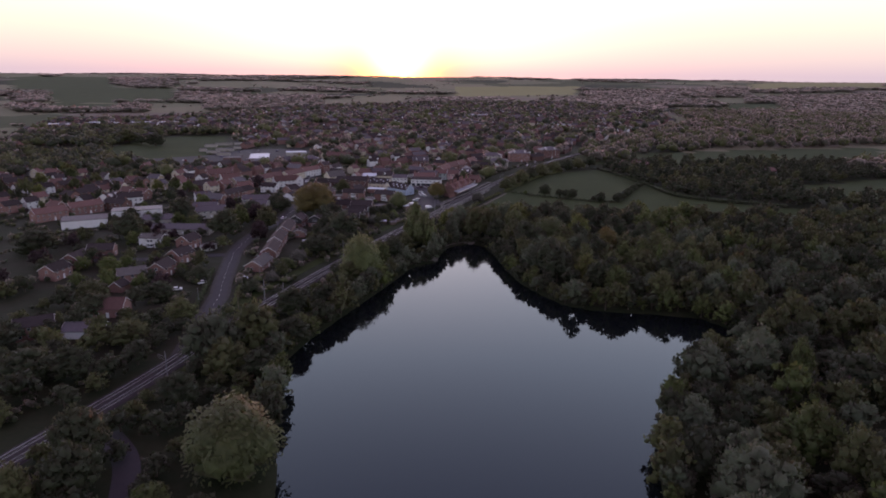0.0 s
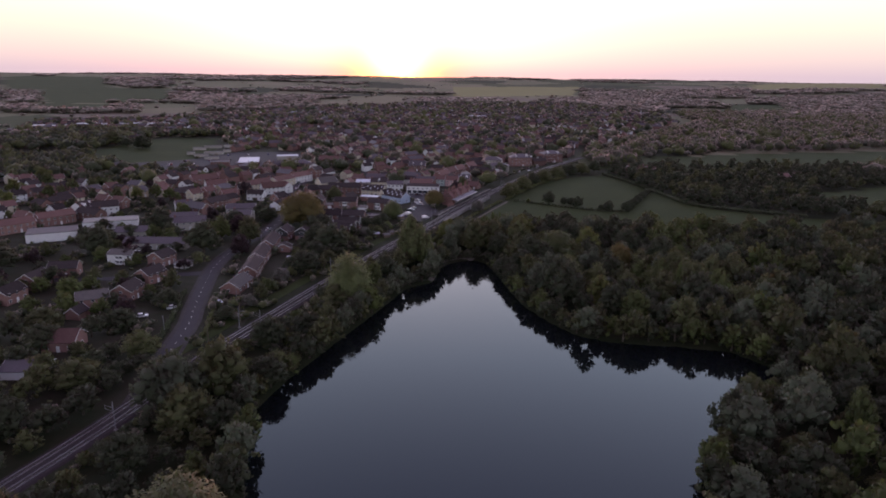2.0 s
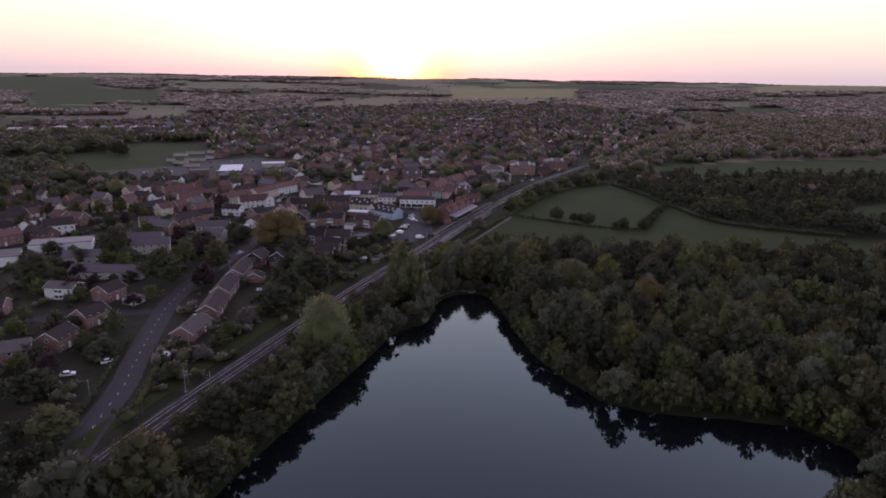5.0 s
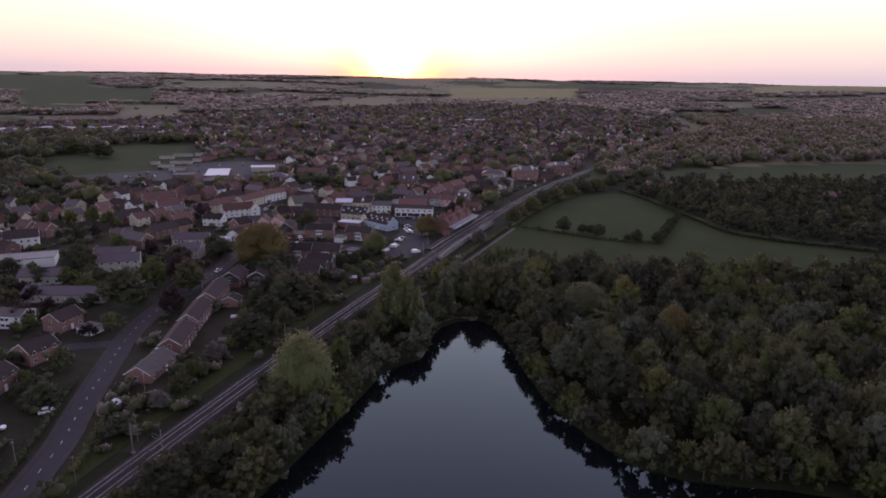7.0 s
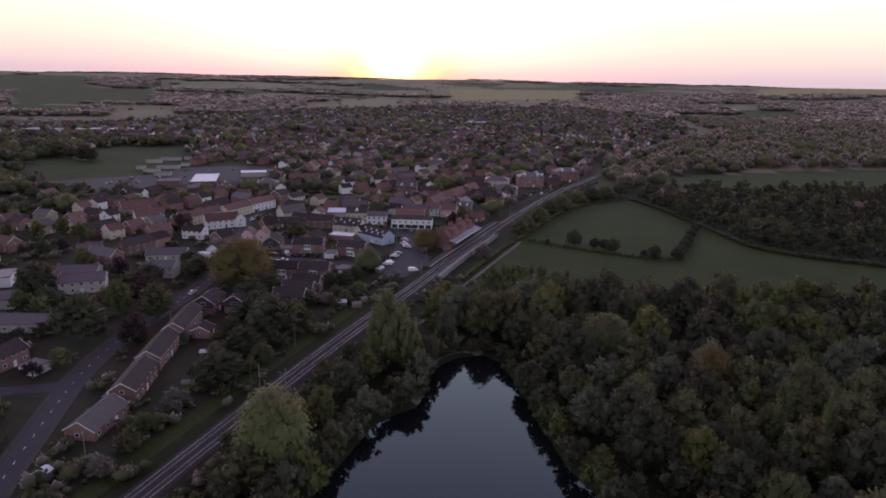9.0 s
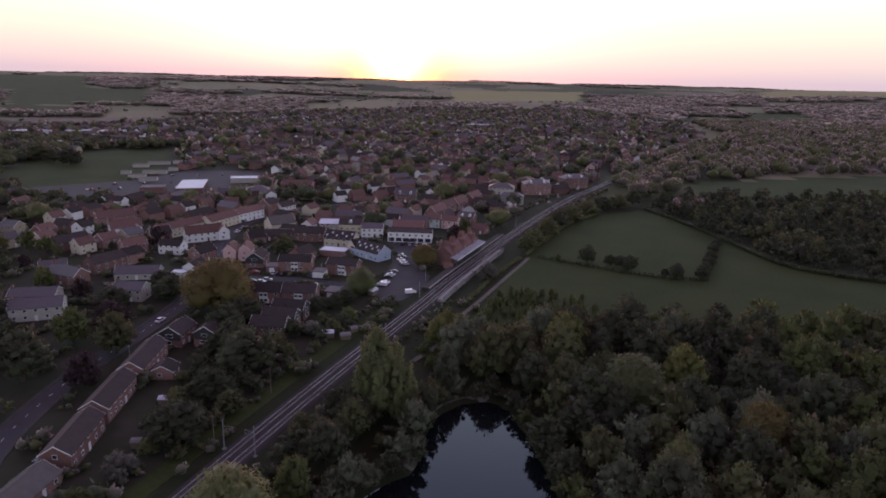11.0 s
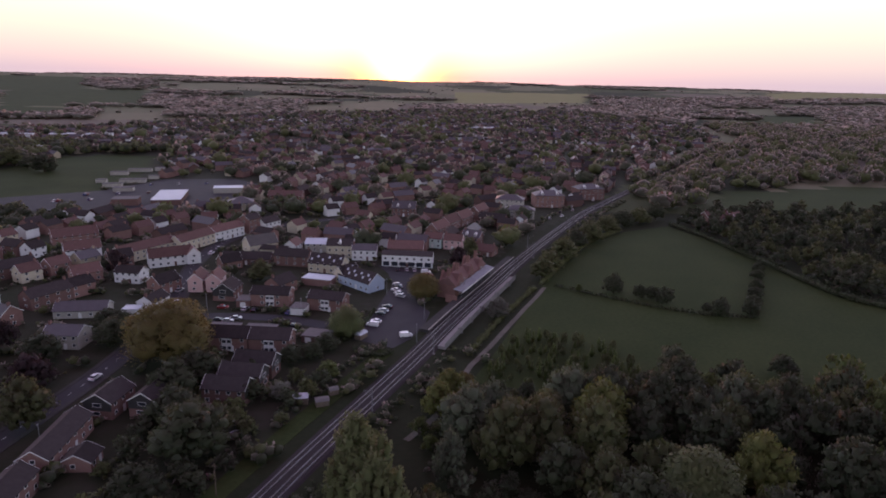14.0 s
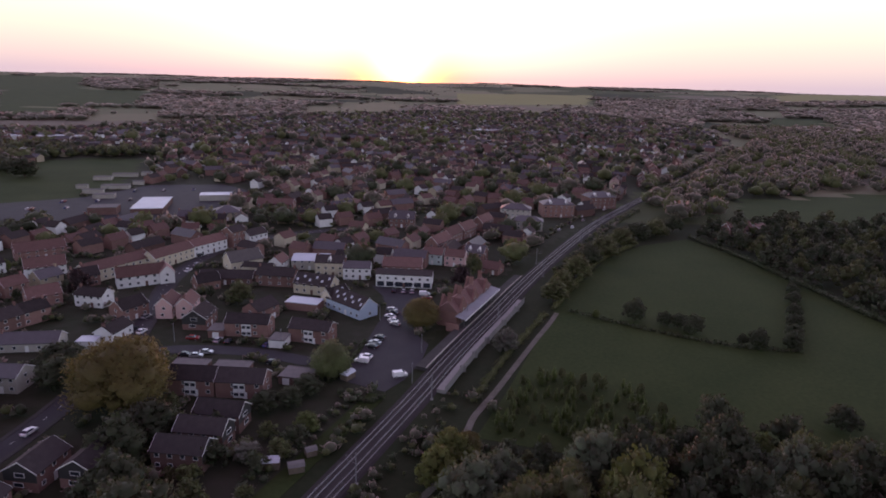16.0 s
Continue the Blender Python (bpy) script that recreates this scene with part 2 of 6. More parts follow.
class Build:
    """Collects simple solids into one mesh."""

    def __init__(self):
        self.v, self.f = [], []

    def solid(self, verts, faces):
        k = len(self.v)
        self.v += [tuple(v) for v in verts]
        self.f += [tuple(k + i for i in f) for f in faces]
        return self

    def box(self, x0, y0, z0, x1, y1, z1):
        return self.solid([(x0, y0, z0), (x1, y0, z0), (x1, y1, z0), (x0, y1, z0), (x0, y0, z1), (x1, y0, z1), (x1, y1, z1), (x0, y1, z1)],
                          [(0, 3, 2, 1), (4, 5, 6, 7), (0, 1, 5, 4), (1, 2, 6, 5), (2, 3, 7, 6), (3, 0, 4, 7)])

    def tube(self, a, b, ra, rb, n=6):
        a, b = Vector(a), Vector(b)
        q = (b - a).to_track_quat("Z", "Y")
        ring = [(math.cos(2 * math.pi * i / n), math.sin(2 * math.pi * i / n)) for i in range(n)]
        vs = [a + q @ Vector((c * ra, s * ra, 0)) for c, s in ring] + [b + q @ Vector((c * rb, s * rb, 0)) for c, s in ring]
        return self.solid(vs, [(i, (i + 1) % n, n + (i + 1) % n, n + i) for i in range(n)] + [tuple(range(n))[::-1], tuple(range(n, 2 * n))])

    def done(self, name, mat, smooth=False):
        return mesh(name, self.v, self.f, [mat], smooth=smooth)


def part(name, me, parent, label="", at=None):
    ob = new(name, me)
    ob.parent = parent
    if at is not None:
        ob.matrix_basis = at
    return tagged(ob, label)


def thing(name, m, label, category, group=""):
    ob = new(name)
    ob.empty_display_size = 0.5
    ob.matrix_basis = m
    return tagged(ob, label, category, group)


def inside(poly, x, y):
    x, y = np.asarray(x, float), np.asarray(y, float)
    hit = np.zeros(x.shape, bool)
    for (x0, y0), (x1, y1) in zip(poly, poly[1:] + poly[:1]):
        if y0 != y1:
            hit ^= ((y0 > y) != (y1 > y)) & (x < (x1 - x0) * (y - y0) / (y1 - y0) + x0)
    return hit


def away(line, x, y, closed=False):
    """Distance from points to a polyline."""
    x, y = np.asarray(x, float), np.asarray(y, float)
    q = np.array(list(line) + ([line[0]] if closed else []), float)
    a, d = q[:-1], q[1:] - q[:-1]
    n = (d ** 2).sum(1)
    out, fx, fy = np.empty(x.size), x.ravel(), y.ravel()
    size = max(1, 400000 // len(a))
    for i in range(0, x.size, size):
        px, py = fx[i:i + size, None] - a[:, 0], fy[i:i + size, None] - a[:, 1]
        k = np.clip((px * d[:, 0] + py * d[:, 1]) / n, 0, 1)
        out[i:i + size] = np.sqrt(((px - k * d[:, 0]) ** 2 + (py - k * d[:, 1]) ** 2).min(1))
    return out.reshape(x.shape)


def smooth_line(line, step):
    """A Catmull-Rom line through the points, sampled about every step metres."""
    p = [Vector((*q, 0)) for q in line]
    p = [2 * p[0] - p[1], *p, 2 * p[-1] - p[-2]]
    out = []
    for a, b, c, d in zip(p, p[1:], p[2:], p[3:]):
        n = max(1, round((c - b).length / step))
        for i in range(n):
            t = i / n
            q = 0.5 * (2 * b + (c - a) * t + (2 * a - 5 * b + 4 * c - d) * t * t + (3 * b - a - 3 * c + d) * t ** 3)
            out.append((q.x, q.y))
    return out + [tuple(line[-1])]


def normals(line):
    p = np.array(line)
    d = np.gradient(p, axis=0)
    d /= np.linalg.norm(d, axis=1)[:, None]
    return p, d, np.stack([d[:, 1], -d[:, 0]], 1)


def strip(name, line, profile, mat, label="", category="", closed=True):
    """Sweeps a profile of (offset to the right, height) along a line."""
    p, _, n = normals(line)
    k = len(profile)
    verts = [(*(p[i] + n[i] * o), h) for i in range(len(p)) for o, h in profile]
    faces = [(i * k + j, i * k + (j + 1) % k, (i + 1) * k + (j + 1) % k, (i + 1) * k + j) for i in range(len(p) - 1) for j in range(k if closed else k - 1)]
    if closed:
        faces += [tuple(range(k))[::-1], tuple(range((len(p) - 1) * k, len(p) * k))]
    return new(name, mesh(name, verts, faces, [mat]))


def slab(name, poly, z0, z1, mat):
    n = len(poly)
    verts = [(x, y, z1) for x, y in poly] + [(x, y, z0) for x, y in poly]
    return new(name, mesh(name, verts, [tuple(range(n))] + [(i, n + i, n + (i + 1) % n, (i + 1) % n) for i in range(n)], [mat]))

# ---------------------------------------------------------------- plan of the land
LAKE = [(-33.6, -72), (-34.8, 72), (-37.2, 120), (-44.4, 151.2), (-49.2, 174), (-52.8, 189.6), (-48, 208.8), (-42, 225.6), (-36, 242.4), (-28.8, 261.6), (-22.8, 278.4), (-16.8, 296.4), (-10.8, 303.6), (-4.8, 307.2), (-3.1, 321.6), (1.2, 334.8), (8.4, 342), (18, 344.4), (24, 337.2),
        (28.2, 319.2), (31.8, 295.2), (36, 276), (43.2, 260.4), (50.4, 248.4), (61.2, 242.4), (82.8, 239.4), (100.8, 235.2), (109.2, 223.2), (108, 212.4), (94.8, 200.4), (82.8, 189.6), (74.4, 177.6), (62.4, 156), (54, 135.6), (50.4, 120), (48, 48), (45.6, -72)]
TRACK = [(-115.2, 96), (-104.4, 128.4), (-96, 153.6), (-87.6, 180), (-74.4, 228), (-57, 280.8), (-44.6, 316.7), (-29.4, 358), (-15.8, 392.4), (-4.0, 422.3), (3.2, 442), (12.4, 465.4), (24.8, 495.2), (40.4, 533.4), (63.2, 584.8), (98, 657.3), (126, 706.4), (164, 769), (220.8, 858), (312, 1008), (420, 1176)]
ROAD = [(-84, 192), (-87.6, 216), (-90.2, 235.2), (-92.4, 252), (-96, 266.4), (-99.2, 280.8), (-103.2, 300), (-107.2, 321.6), (-108, 348), (-105, 374.4), (-102.4, 393.6), (-101.2, 410.4), (-101.4, 434.4), (-103.7, 458.4), (-105.6, 469.2), (-109.2, 484.8), (-112.3, 499.2), (-117.1, 520.8), (-118.2, 552), (-111.6, 582), (-100.8, 600), (-79.2, 619.2), (-48, 636)]
CLOSE = [(-103.2, 446.4), (-90.8, 449.4), (-82.8, 451.2), (-69.6, 451.2), (-56, 449.4), (-39.6, 444)]
BRANCH = [(-104.4, 314.4), (-116, 312), (-129.6, 308.4), (-153.6, 302.4), (-180, 300)]
LANE = [(-85.2, 146.4), (-75.6, 135.6), (-69.6, 122.4), (-64.8, 105.6)]
FOOTPATH = [(48.6, 495.6), (43.2, 482.4), (36.8, 468.2), (27.4, 446.4), (19.6, 428.2), (13.9, 415.9), (11.3, 409.6), (7.2, 393.6), (2.4, 381.6), (-6, 367.2)]
MEADOW = [(12, 401), (21.6, 424.8), (45.6, 490.8), (49.2, 501.6), (67.2, 537.6), (88.8, 580.8), (115.2, 609.6), (148.8, 628.8), (160.8, 596.4), (169, 547), (178, 492), (196, 472), (242, 449), (290, 440), (290, 408), (244, 402), (190, 396), (144, 396), (90, 396), (51.6, 390)]
PADDOCK = [(206.4, 662.4), (235.2, 768), (396, 820.8), (588, 865.2), (496.8, 726), (396, 684), (298.8, 672)]
PASTURE = [(274.8, 484.8), (300, 544.8), (405.6, 590.4), (504, 600), (432, 504), (331.2, 470.4)]
PLAYING = [(-390, 748.8), (-384, 907.2), (-314.4, 932.4), (-264, 792), (-259.2, 720), (-278.4, 642), (-314.4, 648)]
TOWN = [(-72, 192), (-162, 180), (-288, 300), (-396, 504), (-564, 828), (-684, 1152), (-528, 1254), (-348, 1716), (24, 1968), (372, 2040), (516, 1632), (456, 1296), (300, 1056), (204, 864), (120, 708), (72, 624), (21.6, 528), (-18, 420), (-48, 336), (-79.2, 240)]
GREEN_FIELDS = [[(-1530, 2340), (-1224, 2470), (-1890, 3800), (-2290, 3490)], [(-1040, 1730), (-730, 1820), (-1080, 2680), (-1500, 2480)], [(-870, 1440), (-730, 1480), (-860, 1750), (-1020, 1700)],
                [(-225, 1230), (-64, 1256), (-78, 1440), (-261, 1420)], [(700, 1650), (856, 1680), (1083, 2120), (880, 2070)]]
PALE_FIELDS = [[(37, 2490), (520, 2660), (700, 3400), (50, 3250)], [(1407, 3050), (2220, 3350), (2923, 4400), (1800, 3900)]]
YARD = [(-28.8, 432), (-26.2, 442.8), (-23.8, 458.4), (-21.6, 477.6), (-19.2, 494.4), (-22.8, 511.2), (-28.8, 524.4), (-18, 520.8), (-1.2, 516.6), (-4.2, 505.2), (-9.6, 484.8), (-7.2, 470.4), (-1.9, 460.8), (-3.8, 446.4), (-8.4, 433.2), (-13.8, 424.8)]
MARKET = [(-314.4, 667.2), (-256.8, 708), (-235.2, 768), (-180, 780), (-141.6, 746.4), (-156, 672), (-168, 643.2), (-228, 624), (-288, 633.6)]

track_line = smooth_line(TRACK, 4)
road_line = smooth_line(ROAD, 3)


def land_height(x, y):
    """Flat by the lake and the town, then long low hills up to the horizon."""
    r = np.hypot(x, y)
    rise = np.clip((r - 1700) / 3300, 0, 1.3)
    hills = 9 * np.sin(x / 420 + 1.3) * np.sin(y / 610 + 0.4) + 6 * np.sin(x / 190 + y / 260) + 4 * np.sin(y / 150 - x / 330)
    return 54 * rise * rise * (3 - 2 * rise) + hills * np.clip((r - 1500) / 2000, 0, 1) * 0.3


def axis(parts):
    out = [parts[0][0]]
    for _, end, step in parts:
        n = max(1, round((end - out[-1]) / step))
        out += list(np.linspace(out[-1], end, n + 1)[1:])
    return np.array(out)


gx = axis([(-7000, -4200, 280), (0, -2000, 110), (0, -900, 60), (0, -300, 24), (0, -72, 8), (0, 130, 3), (0, 330, 8), (0, 900, 24), (0, 2000, 60), (0, 4200, 110), (0, 7000, 280)])
gy = axis([(-500, -60, 60), (0, 105, 10), (0, 354, 3), (0, 720, 8), (0, 1500, 20), (0, 3000, 45), (0, 5000, 70), (0, 9200, 140)])
GX, GY = np.meshgrid(gx, gy)
lake_in = inside(LAKE, GX, GY)
edge = np.where((np.abs(GX) < 264) & (GY < 504), away(LAKE, GX, GY, True), 99.0)
GZ = land_height(GX, GY)
GZ = np.where(lake_in, -np.clip(edge * 0.5, 0, 2.6), GZ)
# fields on the far land: each belongs to the nearest of a set of seeds
seeds = np.stack([rng.uniform(-1, 1, 900) * 6800, 350 + 8800 * rng.random(900) ** 1.4], 1)
seeds[:, 0] *= 0.25 + 0.75 * np.clip(seeds[:, 1] / 6000, 0, 1)
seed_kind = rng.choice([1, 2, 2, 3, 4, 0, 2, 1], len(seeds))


def field_of(x, y):
    """The field that a place lies in, and how far it is from its edge."""
    x, y = np.ravel(x), np.ravel(y)
    first, second, which = np.full(x.shape, 1e9), np.full(x.shape, 1e9), np.zeros(x.shape, int)
    for i, (sx, sy) in enumerate(seeds):
        d = np.hypot(x - sx, (y - sy) * 0.8)
        closer = d < first
        second = np.where(closer, first, np.minimum(second, d))
        which = np.where(closer, i, which)
        first = np.where(closer, d, first)
    return which, (second - first) / 2


cx, cy = (GX[:-1, :-1] + GX[1:, 1:]) / 2, (GY[:-1, :-1] + GY[1:, 1:]) / 2
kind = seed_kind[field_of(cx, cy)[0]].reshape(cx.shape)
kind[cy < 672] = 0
kind[inside(TOWN, cx, cy)] = 6
for poly in (PADDOCK, PASTURE, PLAYING, *GREEN_FIELDS):
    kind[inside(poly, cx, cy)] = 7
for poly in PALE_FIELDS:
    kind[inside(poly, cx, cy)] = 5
nx, ny = len(gx), len(gy)
ii, jj = np.meshgrid(np.arange(nx - 1), np.arange(ny - 1))
quads = np.stack([jj * nx + ii, jj * nx + ii + 1, (jj + 1) * nx + ii + 1, (jj + 1) * nx + ii], -1).reshape(-1, 4)
ground = new("ground", mesh("ground", np.stack([GX, GY, GZ], -1).reshape(-1, 3), quads, ["soil", "crop", "crop_dark", "grass", "plough", "rape", "town_soil", "meadow"], kind.ravel(), smooth=True))
tagged(ground, "low land of grass, soil and farm fields up to the horizon", "ground", kind="structure")

lake = slab("water", LAKE, -1.6, -0.8, "water")
tagged(lake, "calm dark lake water that mirrors the evening sky", "lake", kind="structure")
tagged(slab("meadow", MEADOW, -0.3, 0.05, "meadow"), "mown green meadow beside the railway line", "field", kind="structure")
tagged(slab("car_park", YARD, -0.3, 0.06, "asphalt"), "grey asphalt car park in front of the station", "car park", kind="structure")
tagged(slab("market_car_park", MARKET, -0.3, 0.05, "asphalt"), "wide grey asphalt car park beside a supermarket", "car park", kind="structure")
tagged(strip("road", road_line, [(-2.9, -0.2), (2.9, -0.2), (2.9, 0.05), (0, 0.09), (-2.9, 0.05)], "asphalt"), "grey asphalt road with a broken white centre line", "road", kind="structure")
for side, nm in ((-1, "pavement"), (1, "pavement")):
    a, b = sorted((side * 2.9, side * 4.2))
    tagged(strip(nm, road_line, [(a, -0.2), (b, -0.2), (b, 0.16), (a, 0.16)], "paving"), "pale paved footway with a raised kerb along the road", "pavement", kind="structure")
for line, w, nm in ((CLOSE, 3.2, "close_road"), (BRANCH, 2.8, "side_road"), (LANE, 3.0, "lane")):
    tagged(strip(nm, smooth_line(line, 3), [(-w, -0.2), (w, -0.2), (w, 0.07), (-w, 0.07)], "asphalt"), "narrow grey asphalt side road", "road", kind="structure")
tagged(strip("cove_bank", smooth_line([(-16.4, 298), (-10.6, 304.6), (-4.2, 308.4), (-2.4, 322), (2.0, 334.4), (8.8, 341.2), (17.4, 343.4)], 1.5), [(-1.5, -0.2), (0.9, -0.9), (0.9, -0.75), (-1.5, 0.06)], "dirt"), "bare pale mud bank at the edge of the cove", "bank", kind="structure")
tagged(strip("footpath", smooth_line(FOOTPATH, 2), [(-0.95, -0.2), (0.95, -0.2), (0.95, 0.08), (-0.95, 0.08)], "dirt"), "pale trodden earth footpath across the meadow", "path", kind="structure")
# centre line of the road
p, d, n = normals(smooth_line(ROAD, 1.5))
dashes = Build()
for i in range(4, len(p) - 4, 4):
    a, b = p[i], p[i + 1]
    o = n[i] * 0.07
    dashes.solid([(*(a - o), 0.10), (*(a + o), 0.10), (*(b + o), 0.10), (*(b - o), 0.10), (*(a - o), 0.06), (*(a + o), 0.06), (*(b + o), 0.06), (*(b - o), 0.06)],
                 [(0, 1, 2, 3), (0, 4, 5, 1), (1, 5, 6, 2), (2, 6, 7, 3), (3, 7, 4, 0)])
tagged(new("road_marking", dashes.done("road_marking", "paint")), "broken white line painted along the road", "road marking", kind="structure")

# ---------------------------------------------------------------- trees
def ico(level):
    bm = bmesh.new()
    bmesh.ops.create_icosphere(bm, subdivisions=level, radius=1)
    v = np.array([tuple(q.co) for q in bm.verts])
    f = np.array([[q.index for q in face.verts] for face in bm.faces])
    bm.free()
    return v, f


ICO1, ICO2 = ico(1), ico(2)


def leaf_mass(lumps, count, size, seed, hang=0.0, core=0.66, ball=ICO2):
    """A crown: uneven inner lumps under many small leaf sprays. Returns vertices, faces and the soft outward normals of the foliage."""
    r = np.random.default_rng(seed)
    lumps = np.array(lumps, float)
    verts, faces, k, soft = [], [], 0, []
    bv, bf = ball
    mid = np.array([0, 0, lumps[:, 2].mean() * 0.8])
    wide = lumps[:, 5].max() + 1.5
    for c in lumps:
        wob = 1 + r.uniform(-0.2, 0.2, (len(bv), 1))
        verts.append(bv * wob * c[3:] * core + c[:3])
        soft.append(bv * 0.8 + (verts[-1] - mid) / wide)
        faces += (bf + k).tolist()
        k += len(bv)
    area = (lumps[:, 3] * lumps[:, 5])
    pick = r.choice(len(lumps), count * 2, p=area / area.sum())
    way = r.normal(size=(count * 2, 3))
    way /= np.linalg.norm(way, axis=1)[:, None]
    way[:, 2] = np.where(way[:, 2] < -0.5, -way[:, 2], way[:, 2])
    pos = lumps[pick, :3] + way * lumps[pick, 3:] * r.uniform(0.62, 1.22, (count * 2, 1))
    clear = np.ones(len(pos), bool)
    for i, c in enumerate(lumps):
        clear &= (np.linalg.norm((pos - c[:3]) / c[3:], axis=1) > 0.66) | (pick == i)
    pos, way = pos[clear][:count], way[clear][:count]
    m = len(pos)
    # each spray is a kite that grows outwards and up, or hangs
    grow = way * 0.6 + np.array([0, 0, 0.75 - 1.7 * hang]) + r.normal(scale=0.45, size=(m, 3))
    grow /= np.linalg.norm(grow, axis=1)[:, None]
    face = way + np.array([0, 0, 0.35]) + r.normal(scale=0.35, size=(m, 3))
    side = np.cross(grow, face)
    side /= np.linalg.norm(side, axis=1)[:, None] + 1e-9
    out = np.cross(side, grow)
    s = size * r.uniform(0.6, 1.35, (m, 1))
    a, b, bend = side * s * 0.72, grow * s * (1.25 + 0.5 * hang), out * s * 0.22
    q = np.stack([pos - b * 0.8, pos + a + bend, pos + b, pos - a + bend], 1).reshape(-1, 3)
    verts.append(q)
    round_way = way * 0.8 + (pos - mid) / wide + r.normal(scale=0.12, size=(m, 3))
    soft.append(np.repeat(round_way, 4, 0))
    soft = np.concatenate(soft)
    soft /= np.linalg.norm(soft, axis=1)[:, None] + 1e-9
    faces += [(k + 4 * i, k + 4 * i + 1, k + 4 * i + 2, k + 4 * i + 3) for i in range(m)]
    return np.concatenate(verts), faces, soft


def dome(r, x, y, foot, top, wide, lumps, count, squat=1.0):
    """One billow of a crown: clumps on an egg-shaped shell round a leafy core."""
    mid, half = (foot + top) / 2, (top - foot) / 2
    lumps.append((x, y, mid - 0.1 * half, wide * 0.66, wide * 0.66, half * 0.72))
    for i in range(count):
        u = (i + r.uniform(0.2, 0.8)) / count
        a, e = 2.39996 * i + r.uniform(-0.5, 0.5), math.asin(1.85 * u - 0.85)
        swell = (1 - 0.22 * math.sin(e)) * r.uniform(0.60, 0.78)
        size = wide * r.uniform(0.32, 0.50)
        lumps.append((x + wide * swell * math.cos(a) * math.cos(e), y + wide * swell * math.sin(a) * math.cos(e), mid + half * 0.80 * math.sin(e), size, size, size * squat * r.uniform(0.9, 1.25)))


def billows(shape, seed):
    """Lumps for a tree 12 m high whose crown is 6 m in radius: several billows of uneven height."""
    r = np.random.default_rng(seed)
    out = []
    if shape == "spire":
        for i in range(9):
            h = 2.0 + 8.8 * i / 8
            s = 3.6 * (1 - (h / 12.6)) + 0.6
            out.append((r.uniform(-0.6, 0.6), r.uniform(-0.6, 0.6), h, s, s, s * 0.9 + 0.4))
        return out
    turn = r.uniform(0, 6.28)
    if shape in ("willow", "dome"):
        dome(r, 0, 0, 0.6 if shape == "willow" else 1.2, 11.6, 5.4, out, 46, 1.5 if shape == "willow" else 1.0)
        for i in range(3):
            a = turn + 2.1 * i + r.uniform(-0.4, 0.4)
            dome(r, 2.6 * math.cos(a), 2.6 * math.sin(a), 0.8, r.uniform(7.8, 10.2), 3.0, out, 8, 1.5 if shape == "willow" else 1.0)
        return out
    if shape == "poplar":
        dome(r, 0, 0, 0.4, 11.9, 2.3, out, 22, 1.7)
        for i in range(5):
            a = turn + 1.257 * i + r.uniform(-0.3, 0.3)
            d = r.uniform(2.2, 3.4)
            dome(r, d * math.cos(a), d * math.sin(a), 0.2, r.uniform(6.5, 11.2), 2.0, out, 12, 1.7)
        return out
    # how many billows, their reach, width and tops
    n, reach, wide, tops, foot, squat = {"round": (5, 2.7, 2.9, (7.6, 10.4), 1.2, 1.0), "tall": (5, 2.3, 2.5, (6.0, 11.2), 0.6, 1.5), "bush": (6, 2.9, 3.0, (6.6, 10.8), 0.2, 1.0)}[shape]
    dome(r, r.uniform(-0.5, 0.5), r.uniform(-0.5, 0.5), foot + 1.0, 11.7, wide * 1.2, out, 14, squat)
    for i in range(n):
        a, d = turn + 6.283 * i / n + r.uniform(-0.35, 0.35), reach * r.uniform(0.8, 1.2)
        dome(r, d * math.cos(a), d * math.sin(a), foot, r.uniform(*tops), wide * r.uniform(0.8, 1.1), out, 9, squat)
    return out


def crown_lumps(shape, seed):
    """The billows of a crown, brought to their full height and width."""
    q = np.array(billows(shape, seed))
    up = 11.4 / np.max(q[:, 2] + q[:, 5])
    if shape != "spire":
        q[:, [0, 1, 3, 4]] *= 5.9 / np.max(np.hypot(q[:, 0], q[:, 1]) + q[:, 3])
    q[:, [2, 5]] *= up
    return [tuple(c) for c in q]


def tree_kind(name, shape, leaf, seed, label, count=1950, size=0.275, hang=0.0, ball=ICO1):
    lumps = crown_lumps(shape, seed)
    lumps = lumps if count > 800 or shape == "spire" else lumps[::3]
    t = thing(name, pose(0, 0, -400), label, "tree")
    b = Build()
    b.tube((0, 0, -0.3), (0.1, 0, 2.6), 0.42, 0.3, 7).tube((0.1, 0, 2.6), (0, 0.1, 6.4), 0.3, 0.12, 6)
    for c in lumps[2:40:6]:
        b.tube((0.05, 0, min(2.4, c[2] * 0.6)), (c[0] * 0.85, c[1] * 0.85, c[2]), 0.16, 0.05, 5)
    part("trunk", b.done("trunk", "bark"), t)
    v, f, soft = leaf_mass(lumps, count, size, seed + 50, hang, ball=ball)
    part("crown", mesh("crown", v, f, ["leaf_" + leaf], smooth=True, normals=soft), t)
    return t


